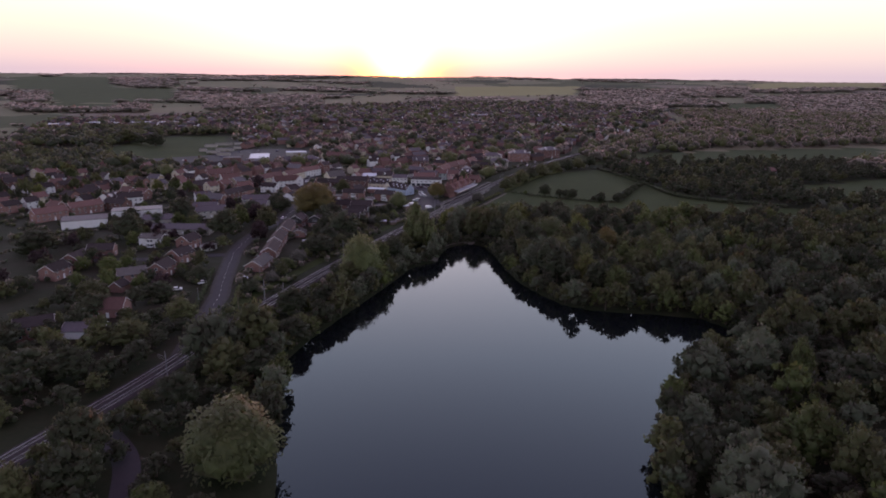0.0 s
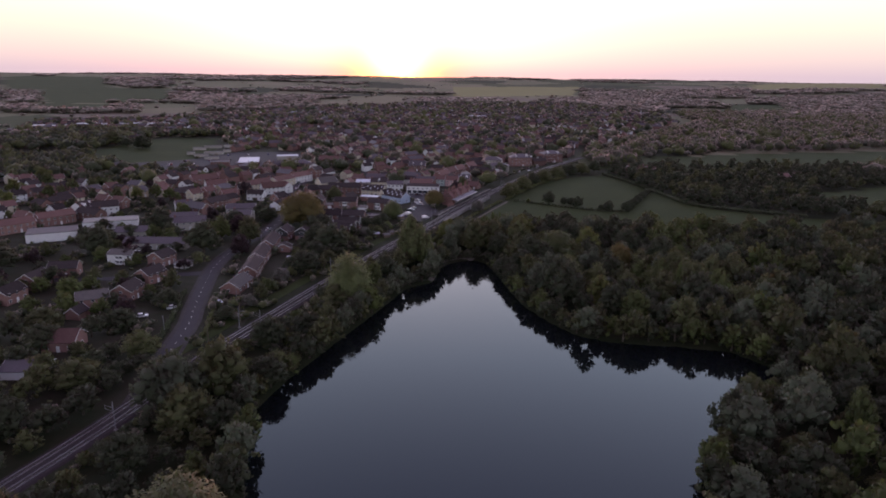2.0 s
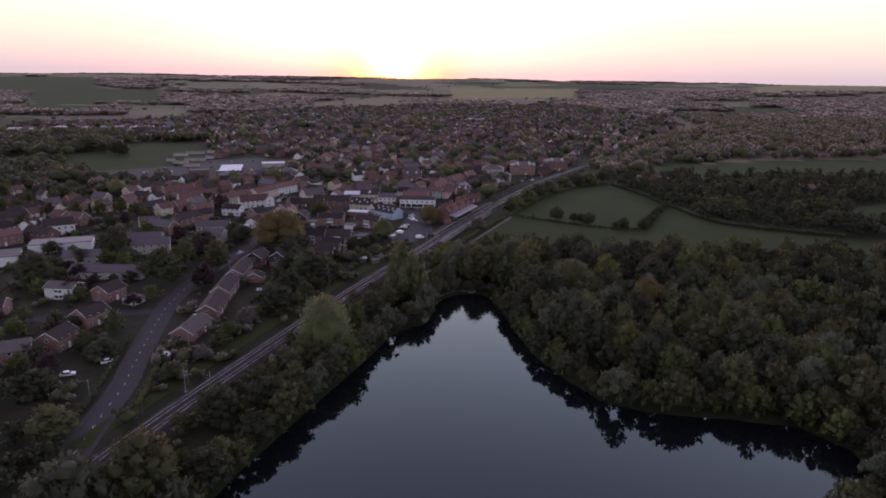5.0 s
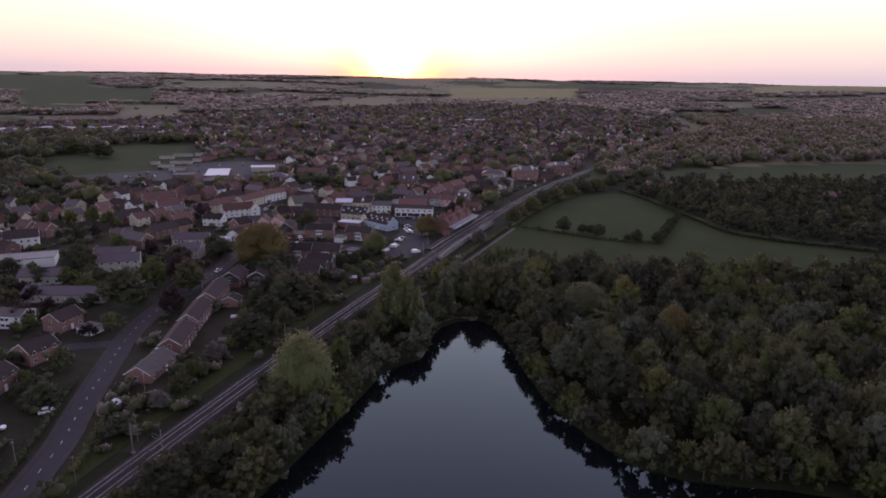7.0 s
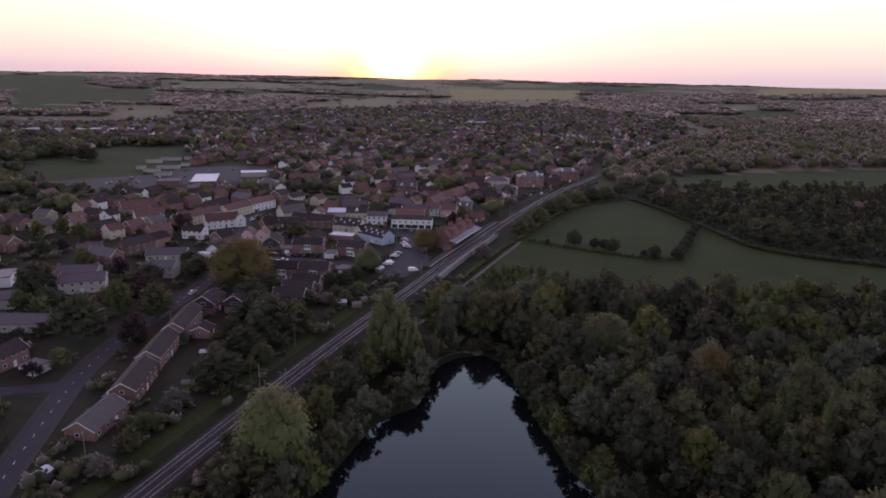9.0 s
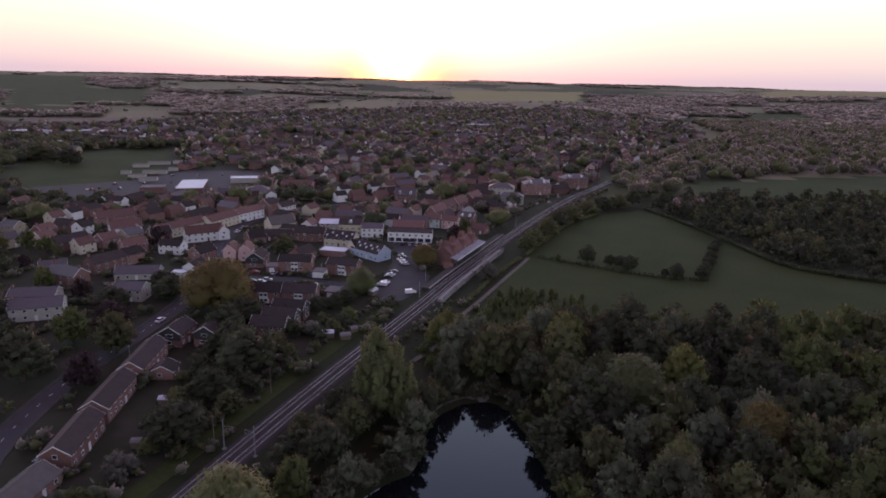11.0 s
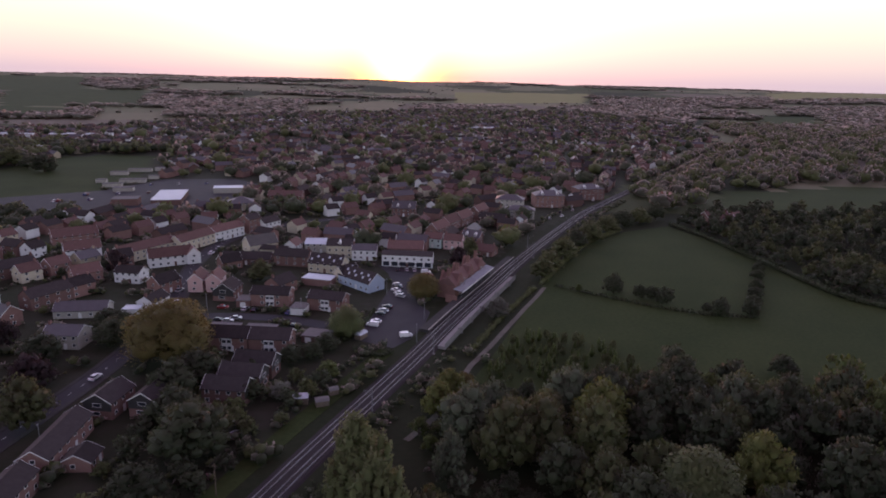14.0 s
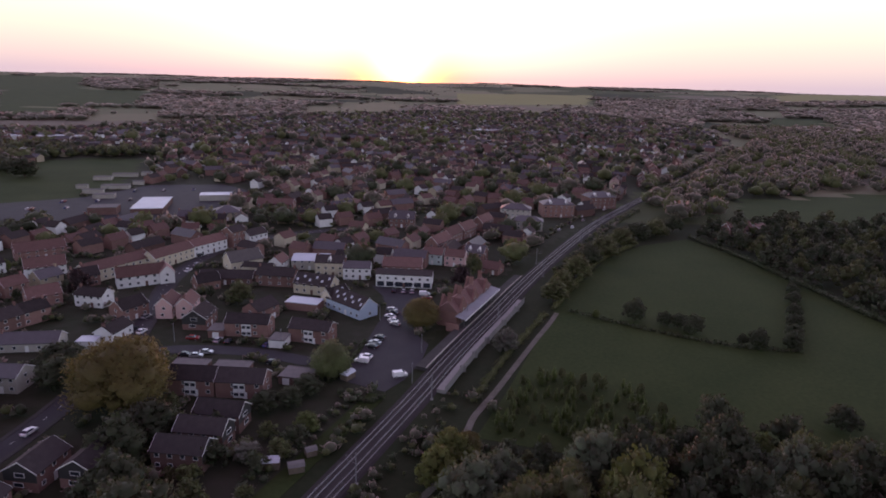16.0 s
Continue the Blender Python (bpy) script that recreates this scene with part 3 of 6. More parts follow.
KINDS = {
    "pale": [tree_kind("willow_tree", "round", "pale", 1, "silver-green willow with a rounded soft crown"), tree_kind("willow_tree", "tall", "pale", 2, "silver-green willow with several upright limbs")],
    "willow": [tree_kind("willow_tree", "willow", "willow", 3, "pale yellow-green weeping willow by the water", 4200, 0.20, 0.9), tree_kind("willow_tree", "willow", "willow", 4, "yellow-green weeping willow with a domed crown", 4200, 0.20, 0.9)],
    "dark": [tree_kind("tree", "round", "dark", 5, "dark green broadleaf tree with a dense crown"), tree_kind("tree", "bush", "dark", 6, "dark green broad spreading tree"), tree_kind("tree", "round", "dark", 7, "dark green lumpy broadleaf tree")],
    "olive": [tree_kind("tree", "round", "olive", 8, "olive-green broadleaf tree in spring leaf"), tree_kind("tree", "tall", "olive", 9, "olive-green upright broadleaf tree")],
    "yellow": [tree_kind("tree", "round", "yellow", 10, "yellow-green tree in fresh spring leaf"), tree_kind("tree", "tall", "lime", 11, "bright green upright tree in fresh leaf")],
    "amber": [tree_kind("tree", "dome", "amber", 12, "big amber-tinged tree with a broad domed crown", 9000, 0.16, 0.0)],
    "poplar": [tree_kind("poplar_tree", "poplar", "willow", 13, "tall grey-green poplar with upright limbs", 4600, 0.21, 0.4)],
    "spire": [tree_kind("tree", "spire", "lime", 14, "slim pointed bright green tree", 700)],
    "copper": [tree_kind("tree", "bush", "copper", 15, "dark copper-red broadleaf tree")],
    "blossom": [tree_kind("hawthorn", "bush", "blossom", 16, "hawthorn covered with white blossom", 3000, 0.15)],
    "lime": [tree_kind("tree", "round", "lime", 17, "fresh green rounded broadleaf tree"), tree_kind("tree", "bush", "lime", 18, "fresh green spreading tree")],
    # lighter ones for gardens and the distance
    "garden": [tree_kind("garden_tree", "round", k, 20 + i, lb, 420, 0.5, ball=ICO1) for i, (k, lb) in enumerate((("dark", "dark green tree in a town garden"), ("olive", "olive-green tree in a town garden"), ("lime", "fresh green tree in a town garden"), ("copper", "copper-red tree in a town garden"), ("yellow", "yellow-green tree in a town garden")))],
}
SMALL = {k: [tree_kind("bush", shape, k if k != "spire" else "lime", 40 + 2 * i + j, "%s shrub in full leaf, %s" % (lb, how), 420, 0.48, ball=ICO1) for j, (shape, how) in enumerate((("bush", "broad and low"), ("round", "rounded and dense")))]
         for i, (k, lb) in enumerate((("dark", "dark green"), ("olive", "olive-green"), ("lime", "fresh green"), ("pale", "silver-green"), ("copper", "copper-red")))}
SMALL["spire"] = [tree_kind("sapling", "spire", "lime", 60, "slim young tree in fresh leaf", 130, 0.6, ball=ICO1)]
spare = [o for stock in (*KINDS.values(), *SMALL.values()) for o in stock]
tree_spots, massed, cells = [], {}, {}


def note_tree(x, y, r):
    tree_spots.append((x, y, r))
    cells.setdefault((int(x // 16), int(y // 16)), []).append((x, y, r))


def near_cells(x, y):
    i, j = int(x // 16), int(y // 16)
    return [q for a in (-1, 0, 1) for b in (-1, 0, 1) for q in cells.get((i + a, j + b), ())]


def plant(kind, x, y, h, r, group="", name=""):
    """A tree of its own."""
    stock = (SMALL if name else KINDS)[kind]
    o = stock[int(rng.integers(len(stock)))]
    t = copy_thing(o, pose(x, y, float(land_height(x, y)), 0, 0, float(rng.uniform(0, 360))) @ Matrix.Diagonal((r / 5.6, r / 5.6, h / 11.2, 1)))
    if name:
        t.name = name
    if group:
        tagged(t, group=group)
    note_tree(x, y, r)
    return t


def mass(kind, x, y, h, r):
    """A tree that stands too deep in a wood to be told apart."""
    leaf = {"willow": "willow", "poplar": "pale", "spire": "lime", "bush": "olive", "garden": "olive"}.get(kind, kind)
    massed.setdefault(leaf, []).append((x, y, h, r))
    note_tree(x, y, r)


# the trees that stand out, one by one: kind, x, y, height, crown radius
SHORE_TREES = [("willow", -48.5, 131.5, 17, 11.8), ("pale", -72.2, 189, 18, 10.4), ("olive", -63.6, 197, 17.6, 9.8), ("olive", -66.5, 181, 12, 8), ("dark", -72, 160.8, 10.8, 6.5), ("dark", -84, 132, 15.6, 7), ("dark", -79.8, 121.2, 13.2, 7.2), ("olive", -88.8, 115.2, 12, 6),
               ("lime", -60, 114, 8.4, 5.8), ("dark", -49.8, 204, 10.2, 6.2), ("dark", -57, 231.6, 11.4, 6.5), ("willow", -36.2, 275, 21, 9.8), ("olive", -41, 268, 11, 7.5), ("dark", -45, 237.6, 11.4, 7), ("olive", -39.6, 247.2, 10.8, 5.5), ("lime", -28.2, 291.6, 13.2, 5.3),
               ("dark", -24, 308.4, 12, 6), ("poplar", -15, 339.6, 22.8, 8.6), ("poplar", -10.2, 331.2, 19.2, 7.2)]
SHORE_MORE = [("dark", -55.2, 178.8, 9.6, 5.4), ("olive", -66, 206.4, 9.6, 6), ("dark", -33.6, 259.2, 8.4, 4.8), ("olive", -19.2, 321.6, 10.8, 5.5), ("dark", -21.6, 326.4, 9.6, 4.8), ("dark", -32.4, 271.2, 9.6, 4.8), ("pale", 4.8, 348, 14.4, 4.8), ("pale", 9.6, 367.2, 16.8, 9), ("pale", 15.6, 374.4, 14.4, 7.2),
              ("yellow", 2.4, 379.2, 10.8, 5.5), ("yellow", 5.4, 386.4, 10.8, 5.4), ("amber", 9.6, 390, 8.4, 3.6)]
WOOD_TREES = [("olive", 27.6, 361.2, 16.8, 8.9), ("yellow", 43.2, 368.4, 17.4, 9.1), ("dark", 54.6, 366, 14.4, 7.9), ("dark", 69.6, 387.6, 15.6, 6.5), ("willow", 57.6, 339.6, 15.6, 9.6), ("dark", 38.4, 321.6, 12, 7), ("pale", 42, 292.8, 13.2, 7), ("dark", 32.4, 302.4, 9.6, 5.3),
              ("dark", 28.8, 316.8, 8.4, 4.8), ("amber", 81.6, 312, 16.8, 6.5), ("spire", 98.4, 283.2, 18, 3.6), ("pale", 96.6, 302.4, 15.6, 5.8), ("olive", 120, 302.4, 15.6, 6.8), ("olive", 131.4, 306, 15.6, 6), ("pale", 157.2, 240, 15.6, 10.3), ("dark", 74.5, 402.5, 13.2, 6.4), ("dark", 112, 410, 7.5, 5.0), ("dark", 64, 392, 9.6, 5.2),
              ("dark", 72, 384, 13.2, 8.9), ("olive", 29.6, 372, 13.2, 6.5)]
POINT_TREES = [("pale", 98.4, 187.2, 15.6, 8.4), ("pale", 79.2, 176.4, 14.4, 8.4), ("lime", 106.8, 176.4, 15.6, 4.7), ("dark", 121.2, 170.4, 14.4, 10.1), ("pale", 63.6, 147.6, 12, 7.2), ("dark", 58.8, 130.8, 13.2, 7.2), ("pale", 67.2, 120, 15.6, 10.1), ("yellow", 90, 139.2, 14.4, 8.4),
               ("olive", 95.4, 129.6, 14.4, 7), ("pale", 60, 105.6, 14.4, 9.6), ("dark", 70.8, 139.2, 9.6, 6.7), ("dark", 86.4, 158.4, 10.8, 7.2), ("dark", 114, 192, 10.8, 7.2)]
LINE_TREES = [("amber", -83.4, 411, 20.4, 15.1), ("willow", -31.2, 434.4, 11.4, 6.7), ("amber", -5.3, 476.4, 10.8, 7.6), ("blossom", 24.6, 457.2, 8.4, 5.3), ("olive", 49.2, 508.8, 10.8, 6.7), ("olive", 64.2, 542.4, 12, 8.2), ("dark", 75.6, 564, 12, 7.9), ("olive", 88.8, 584.4, 12, 8.4),
              ("olive", 105, 609.6, 10.8, 8.4), ("dark", 119.4, 626.4, 10.8, 8.4), ("olive", 132, 636, 10.8, 8.4), ("olive", 56.4, 525.6, 9.6, 6), ("dark", 146.4, 648, 12, 7.2)]
FIELD_TREES = [("dark", 78, 489.6, 9.6, 5.3), ("dark", 88, 484.8, 6, 3.7), ("dark", 92.4, 483, 6, 3.7), ("dark", 96, 477.6, 7.8, 4.6), ("dark", 115.2, 465.6, 7.8, 4.2), ("dark", 110.4, 468, 4.2, 2.3), ("dark", 127.2, 465.6, 7.2, 4.3), ("dark", 133.2, 476.4, 5.5, 4.1),
               ("dark", 139.2, 487.2, 5.5, 3.8), ("dark", 145.2, 499.2, 5.5, 3.8), ("dark", 153.6, 516, 5.3, 3.8), ("dark", 160.8, 530.4, 4.3, 3.4), ("lime", 63, 490.8, 3.8, 1.8)]
GARDEN_TREES = [("dark", -121.2, 348, 16.8, 10.3), ("lime", -121.2, 375.6, 13.2, 7.2), ("olive", -103.2, 368.4, 14.4, 7.7), ("copper", -100.8, 345.6, 10.8, 6), ("dark", -63, 316.8, 10.8, 7.9), ("dark", -57.6, 358.8, 14.4, 11.4), ("blossom", -70.3, 302.4, 6.6, 4.6), ("lime", -73.2, 289.2, 6, 4.1),
                ("blossom", -75.6, 271.2, 5.4, 3.8), ("dark", -80.4, 256.8, 5.4, 4.8), ("dark", -171.6, 340.8, 15.6, 9.6), ("dark", -162, 391.2, 14.4, 8.6), ("lime", -151.2, 279.6, 8.4, 6.7), ("dark", -204, 312, 13.2, 11.5), ("dark", -122.4, 175.2, 10.8, 9.6), ("dark", -110.4, 176.4, 10.8, 7.2),
                ("olive", -105.6, 201.6, 9.6, 7.7), ("olive", -96, 223.2, 9.6, 7.2)]
GARDEN_MORE = [("blossom", -43.2, 388.2, 5.4, 4), ("lime", -31.9, 402, 5.5, 4.1), ("olive", -78.7, 495.6, 9.6, 6.5), ("copper", -116.4, 391.2, 10.8, 7.2), ("dark", -45.6, 411.6, 6, 4.8), ("dark", -39.6, 415.2, 6, 4.8), ("dark", -36, 422.4, 6, 5.3), ("dark", -73.2, 386.4, 12, 8.4),
               ("dark", -67.2, 373.2, 10.8, 8.4), ("dark", -69.6, 396, 10.8, 7.2), ("dark", -62.4, 339.6, 9.6, 7.2), ("olive", -55.2, 331.2, 7.2, 4.8), ("dark", -108, 422.4, 9.6, 7.2), ("dark", -115.2, 434.4, 8.4, 7.2), ("dark", -123.6, 408, 9.6, 7.2), ("dark", -132, 228, 9.6, 7.2), ("olive", -141.6, 246, 8.4, 7.2),
               ("dark", -114, 246, 8.4, 7.2), ("dark", -108, 271.2, 7.2, 6), ("dark", -146.4, 192, 10.8, 9.6)]
PARK_TREES = [("dark", -352, 792, 17, 13), ("olive", -398, 822, 18, 15), ("dark", -376, 806, 12, 8), ("olive", -338, 648, 12, 9), ("dark", -320, 655, 10, 7)]
for lot, group in ((PARK_TREES, "trees by the playing field"), (SHORE_TREES, "trees on the lake shore"), (SHORE_MORE, "trees on the lake shore"), (WOOD_TREES, "trees of the wood"), (POINT_TREES, "trees on the point"), (LINE_TREES, "trees by the railway"), (FIELD_TREES, "trees in the meadow hedge"),
                   (GARDEN_TREES, "garden trees"), (GARDEN_MORE, "garden trees")):
    for k, x, y, h, r in lot:
        plant(k, x, y, h, r, group)


def clear_of(x, y, gap):
    for a, b, r in near_cells(x, y):
        if (x - a) ** 2 + (y - b) ** 2 < (gap + r * 0.55) ** 2:
            return False
    return True


def fill(poly, count, kinds, hs, rs, gap, group, single=None, name="", tries=40):
    """Trees at random inside an area, with a gap between them; single: the area in which each is a thing."""
    xs, ys = [q[0] for q in poly], [q[1] for q in poly]
    n = count * tries
    xs, ys = rng.uniform(min(xs), max(xs), n), rng.uniform(min(ys), max(ys), n)
    good = inside(poly, xs, ys) & (np.abs(xs) < 0.74 * ys + 14) & (away(track_line, xs, ys) > 5.5 + rs[0] * 0.7)
    made = 0
    for x, y in zip(xs[good], ys[good]):
        if made < count and clear_of(x, y, gap):
            s = float(rng.uniform(0, 1))
            k = kinds[int(rng.integers(len(kinds)))]
            args = k, float(x), float(y), hs[0] + (hs[1] - hs[0]) * s, rs[0] + (rs[1] - rs[0]) * s
            if single is None or inside(single, [x], [y])[0]:
                plant(*args, group, name)
            else:
                mass(*args)
            made += 1


# undergrowth right round the lake, hanging over the water
shore = smooth_line(LAKE[3:-2], 4.4)
sp, sd, sn = normals(shore)
for i in range(len(sp)):
    x, y = sp[i] - sn[i] * rng.uniform(-1.2, 2.0)
    if abs(x) < 0.74 * y + 14 and y > 115:
        tall = 1.5 if x > 50 else 1.2 if x > 10 else 1.35
        h = float(rng.uniform(3.0, 9.0)) * tall
        (plant if i % 2 else mass)(("dark", "olive", "dark", "lime", "pale")[int(rng.integers(5))], float(x), float(y), h, (1.9 + 0.30 * h) * float(rng.uniform(0.85, 1.2)), *(("shore bushes", "bush") if i % 2 else ()))
WOOD = [(21.6, 350.4), (16.8, 374), (26, 380), (60, 384), (70, 396), (84, 398), (120, 392), (148, 396), (190, 394), (246, 398), (330, 408), (396, 360), (288, 240), (180, 156), (96, 93.6), (67.2, 93.6), (62.4, 129.6), (67.2, 158.4), (81.6, 180), (110.4, 199.2), (116.4, 228), (105.6, 243.6), (64.8, 249.6), (54, 256.8), (45.6, 271.2), (39.6, 292.8), (33.6, 319.2), (30, 340.8)]
NEAR_WOOD = [(16.8, 355.2), (22, 378), (60, 384), (72, 396), (120, 390), (124.8, 300), (115.2, 247.2), (62.4, 249.6), (31.2, 314.4)]
NEAR_POINT = [(48, 96), (79.2, 96), (120, 156), (132, 204), (108, 206.4), (48, 144)]
fill(NEAR_WOOD, 90, ["dark", "olive", "pale", "olive", "dark", "yellow", "lime", "dark"], (8, 18), (4.2, 8.6), 4.2, "trees of the wood")
fill(NEAR_POINT, 16, ["dark", "dark", "olive", "dark"], (5.0, 8), (4.2, 6.5), 3.6, "trees on the point")
fill(WOOD, 420, ["dark", "olive", "pale", "olive", "dark", "olive", "dark", "lime"], (8.5, 18), (4.6, 8.8), 4.2, "", single=[(0, 0), (1, 0), (0, 1)])
fill([(-100.8, 110.4), (-43.2, 110.4), (-49.2, 153.6), (-55.2, 170.4), (-58.8, 189.6), (-54, 208.8), (-48, 228), (-36, 256.8), (-24, 292.8), (-12, 314.4), (-4.8, 348), (-15.6, 369.6), (-32.4, 331.2), (-49.2, 278.4), (-66, 228), (-79.2, 182.4), (-88.8, 156)], 60, ["dark", "olive", "lime", "dark"], (4.2, 7.8), (2.9, 5), 2.6, "shore bushes", name="bush")
fill([(-4.8, 364.8), (9.6, 360), (12, 396), (4.8, 400.8), (-1.2, 386.4)], 8, ["olive", "lime"], (3.6, 6), (2.4, 3.6), 2.4, "shore bushes", name="bush")
HILLSIDE = [(180, 496), (172, 547), (163.2, 597.6), (153.6, 633.6), (192, 672), (294, 667.2), (396, 679.2), (504, 600), (405.6, 594), (300, 549.6), (271.2, 484.8), (330, 470), (330, 446), (290, 446), (244, 455), (200, 477)]
fill(HILLSIDE, 300, ["dark", "dark", "olive", "dark"], (7.2, 13.2), (6, 9), 5, "", single=[(0, 0), (1, 0), (0, 1)])
fill([(-132, 144), (-93.6, 156), (-84, 198), (-93.6, 222), (-150, 228), (-168, 180)], 34, ["dark", "dark", "olive"], (5.5, 10), (4.0, 6.4), 3.2, "garden trees", name="garden_tree")
fill([(-105.6, 246), (-116.4, 336), (-111.6, 384), (-126, 396), (-204, 396), (-192, 240), (-132, 228)], 64, ["dark", "olive", "lime", "copper"], (4.2, 9.6), (3.1, 6), 3.8, "garden trees", name="garden_tree")
fill([(-76.8, 270), (-62.4, 300), (-43.2, 360), (-28.8, 396), (-72, 408), (-74.4, 360), (-74.4, 312)], 38, ["dark", "olive", "dark"], (3, 7.2), (2.4, 4.8), 2.6, "garden trees", name="garden_tree")
# young trees planted at the edge of the meadow
fill([(15, 404), (22, 428), (40, 440), (58, 432), (68, 414), (64, 402), (36, 394)], 105, ["spire", "spire", "olive"], (2.4, 5.4), (0.9, 2.0), 0.8, "young planted trees", name="sapling")
fill([(22, 383), (60, 387), (66, 400), (58, 406), (34, 398), (18, 392)], 24, ["dark", "olive", "dark"], (3.5, 7.0), (2.0, 3.6), 1.8, "scrub at the wood's edge", name="bush")

for leaf, lot in massed.items():
    near_forms, far_forms = [[leaf_mass(crown_lumps(shape, 70 + i)[::gap], count, size, 80 + i, core=0.74, ball=ICO1) for i, shape in enumerate(("round", "bush", "tall", "round"))] for gap, count, size in ((4, 430, 0.47), (7, 210, 0.64))]
    vs, fs, ns, k = [], [], [], 0
    for x, y, h, r in lot:
        v, f, soft = (near_forms if y < 430 else far_forms)[int(rng.integers(4))]
        a = rng.uniform(0, 6.28)
        ca, sa = math.cos(a) * r / 5.6, math.sin(a) * r / 5.6
        vs.append(np.stack([v[:, 0] * ca - v[:, 1] * sa + x, v[:, 0] * sa + v[:, 1] * ca + y, v[:, 2] * h / 11.2 - 0.1], 1))
        ns.append(np.stack([soft[:, 0] * ca - soft[:, 1] * sa, soft[:, 0] * sa + soft[:, 1] * ca, soft[:, 2] * r / 5.6], 1) * 5.6 / r)
        fs += [tuple(i + k for i in q) for q in f]
        k += len(v)
    words = {"dark": "dark green", "olive": "olive-green", "pale": "silver-green", "lime": "fresh green", "yellow": "yellow-green", "willow": "yellow-green"}
    tagged(new("wood", mesh("wood", np.concatenate(vs), fs, ["leaf_" + leaf], smooth=True, normals=np.concatenate(ns))), "dense canopy of %s trees in the wood" % words.get(leaf, leaf), "trees", kind="stuff")

# ---------------------------------------------------------------- railway
p, d, n = normals(track_line)
tagged(strip("railway_bed", track_line, [(-4.9, -0.3), (4.9, -0.3), (3.7, 0.30), (-3.7, 0.30)], "ballast"), "grey-brown stone ballast bed of a double railway line", "railway bed", kind="structure")
for o in (-2.55, -1.11, 1.11, 2.55):
    tagged(strip("rail", track_line, [(o - 0.075, 0.3), (o + 0.075, 0.3), (o + 0.036, 0.56), (o - 0.036, 0.56)], "rail"), "worn shiny steel running rail on the ballast", "rail", "rails of the line")
sl = Build().box(-1.25, -0.13, 0.2, 1.25, 0.13, 0.36).done("sleeper", "sleeper")
fine_line = smooth_line(TRACK, 0.9)
fp, fd, fn = normals(fine_line)
run = thing("sleeper_run", pose(0, 0, 0), "row of weathered concrete sleepers laid in the ballast", "sleepers")
rest, made = Build(), 0
for i in range(len(fp)):
    for o in (-1.83, 1.83):
        c = fp[i] + fn[i] * o
        a = math.degrees(math.atan2(fn[i][1], fn[i][0]))
        if 376 < c[1] < 412 and made < 80:
            part("sleeper", sl, run, at=pose(c[0], c[1], 0, 0, 0, a))
            made += 1
        elif 108 < c[1] < 672:
            u, w = fn[i] * 1.25, fd[i] * 0.13
            rest.solid([(*(c - u - w), 0.36), (*(c + u - w), 0.36), (*(c + u + w), 0.36), (*(c - u + w), 0.36), (*(c - u - w), 0.2), (*(c + u - w), 0.2), (*(c + u + w), 0.2), (*(c - u + w), 0.2)],
                       [(0, 1, 2, 3), (0, 4, 5, 1), (1, 5, 6, 2), (2, 6, 7, 3), (3, 7, 4, 0)])
tagged(new("sleepers", rest.done("sleepers", "sleeper")), "weathered concrete sleepers along the line", "sleepers", kind="stuff")


def along(y):
    """A place on the line by its northing, with the way along and the way to the right."""
    i = int(np.argmin(np.abs(p[:, 1] - y)))
    return p[i], d[i], n[i]


def offset_line(y0, y1, o, step=3):
    q = [along(y) for y in np.arange(y0, y1, step)]
    return [tuple(c + s * o) for c, _, s in q]


# platforms
left = strip("platform", offset_line(439, 542, -5.7), [(-1.9, -0.2), (1.9, -0.2), (1.9, 1.15), (-1.9, 1.15)], "paving")
tagged(left, "long station platform with a pale stone edge", "platform", kind="structure")
tagged(strip("platform_edge", offset_line(439, 542, -4.0), [(-0.25, 1.15), (0.25, 1.15), (0.25, 1.19), (-0.25, 1.19)], "stone"), "pale edge stones of the platform", "platform edge", kind="structure")
right = strip("platform", offset_line(428, 510, 5.3), [(-1.3, -0.2), (1.3, -0.2), (1.3, 1.1), (-1.3, 1.1)], "concrete")
tagged(right, "narrow concrete station platform", "platform", kind="structure")
fence = thing("platform_fence", pose(0, 0, 0), "pale concrete panel fence along the back of the platform", "fence")
panel = Build().box(-0.95, -0.05, -0.1, 0.95, 0.05, 2.3).done("panel", "concrete")
post = Build().box(-0.07, -0.1, -0.2, 0.07, 0.1, 2.5).done("post", "concrete")
q = smooth_line(offset_line(428, 511, 6.75), 2.05)
for i, (a, b) in enumerate(zip(q, q[1:])):
    turn = math.degrees(math.atan2(b[1] - a[1], b[0] - a[0]))
    part("panel", panel, fence, at=pose((a[0] + b[0]) / 2, (a[1] + b[1]) / 2, 0, 0, 0, turn))
    part("post", post, fence, at=pose(a[0], a[1], 0, 0, 0, turn))


def mast(y, o, reach):
    c, way, side = along(y)
    turn = math.degrees(math.atan2(side[1], side[0]))
    t = thing("line_mast", pose(*(c + side * o), 0, 0, 0, turn), "grey steel overhead-line mast beside the track", "mast", "masts along the line")
    part("post", Build().tube((0, 0, -0.3), (0, 0, 8.2), 0.15, 0.12, 8).done("post", "steel"), t)
    part("foot", Build().box(-0.4, -0.4, -0.3, 0.4, 0.4, 0.35).done("foot", "concrete"), t)
    part("arm", Build().tube((0, 0, 6.4), (reach, 0, 6.9), 0.05, 0.04).tube((0, 0, 5.4), (reach, 0, 5.9), 0.04, 0.04).tube((reach, 0, 5.9), (reach, 0, 6.9), 0.03, 0.03).done("arm", "steel"), t)


for y in (180, 246, 314, 380, 422, 482, 546, 618):
    mast(y, 4.4, -2.6)
for y in (246, 314, 480, 564):
    mast(y, -4.6 if y < 432 or y > 546 else -6.6, 2.8 if y < 432 or y > 546 else 4.6)


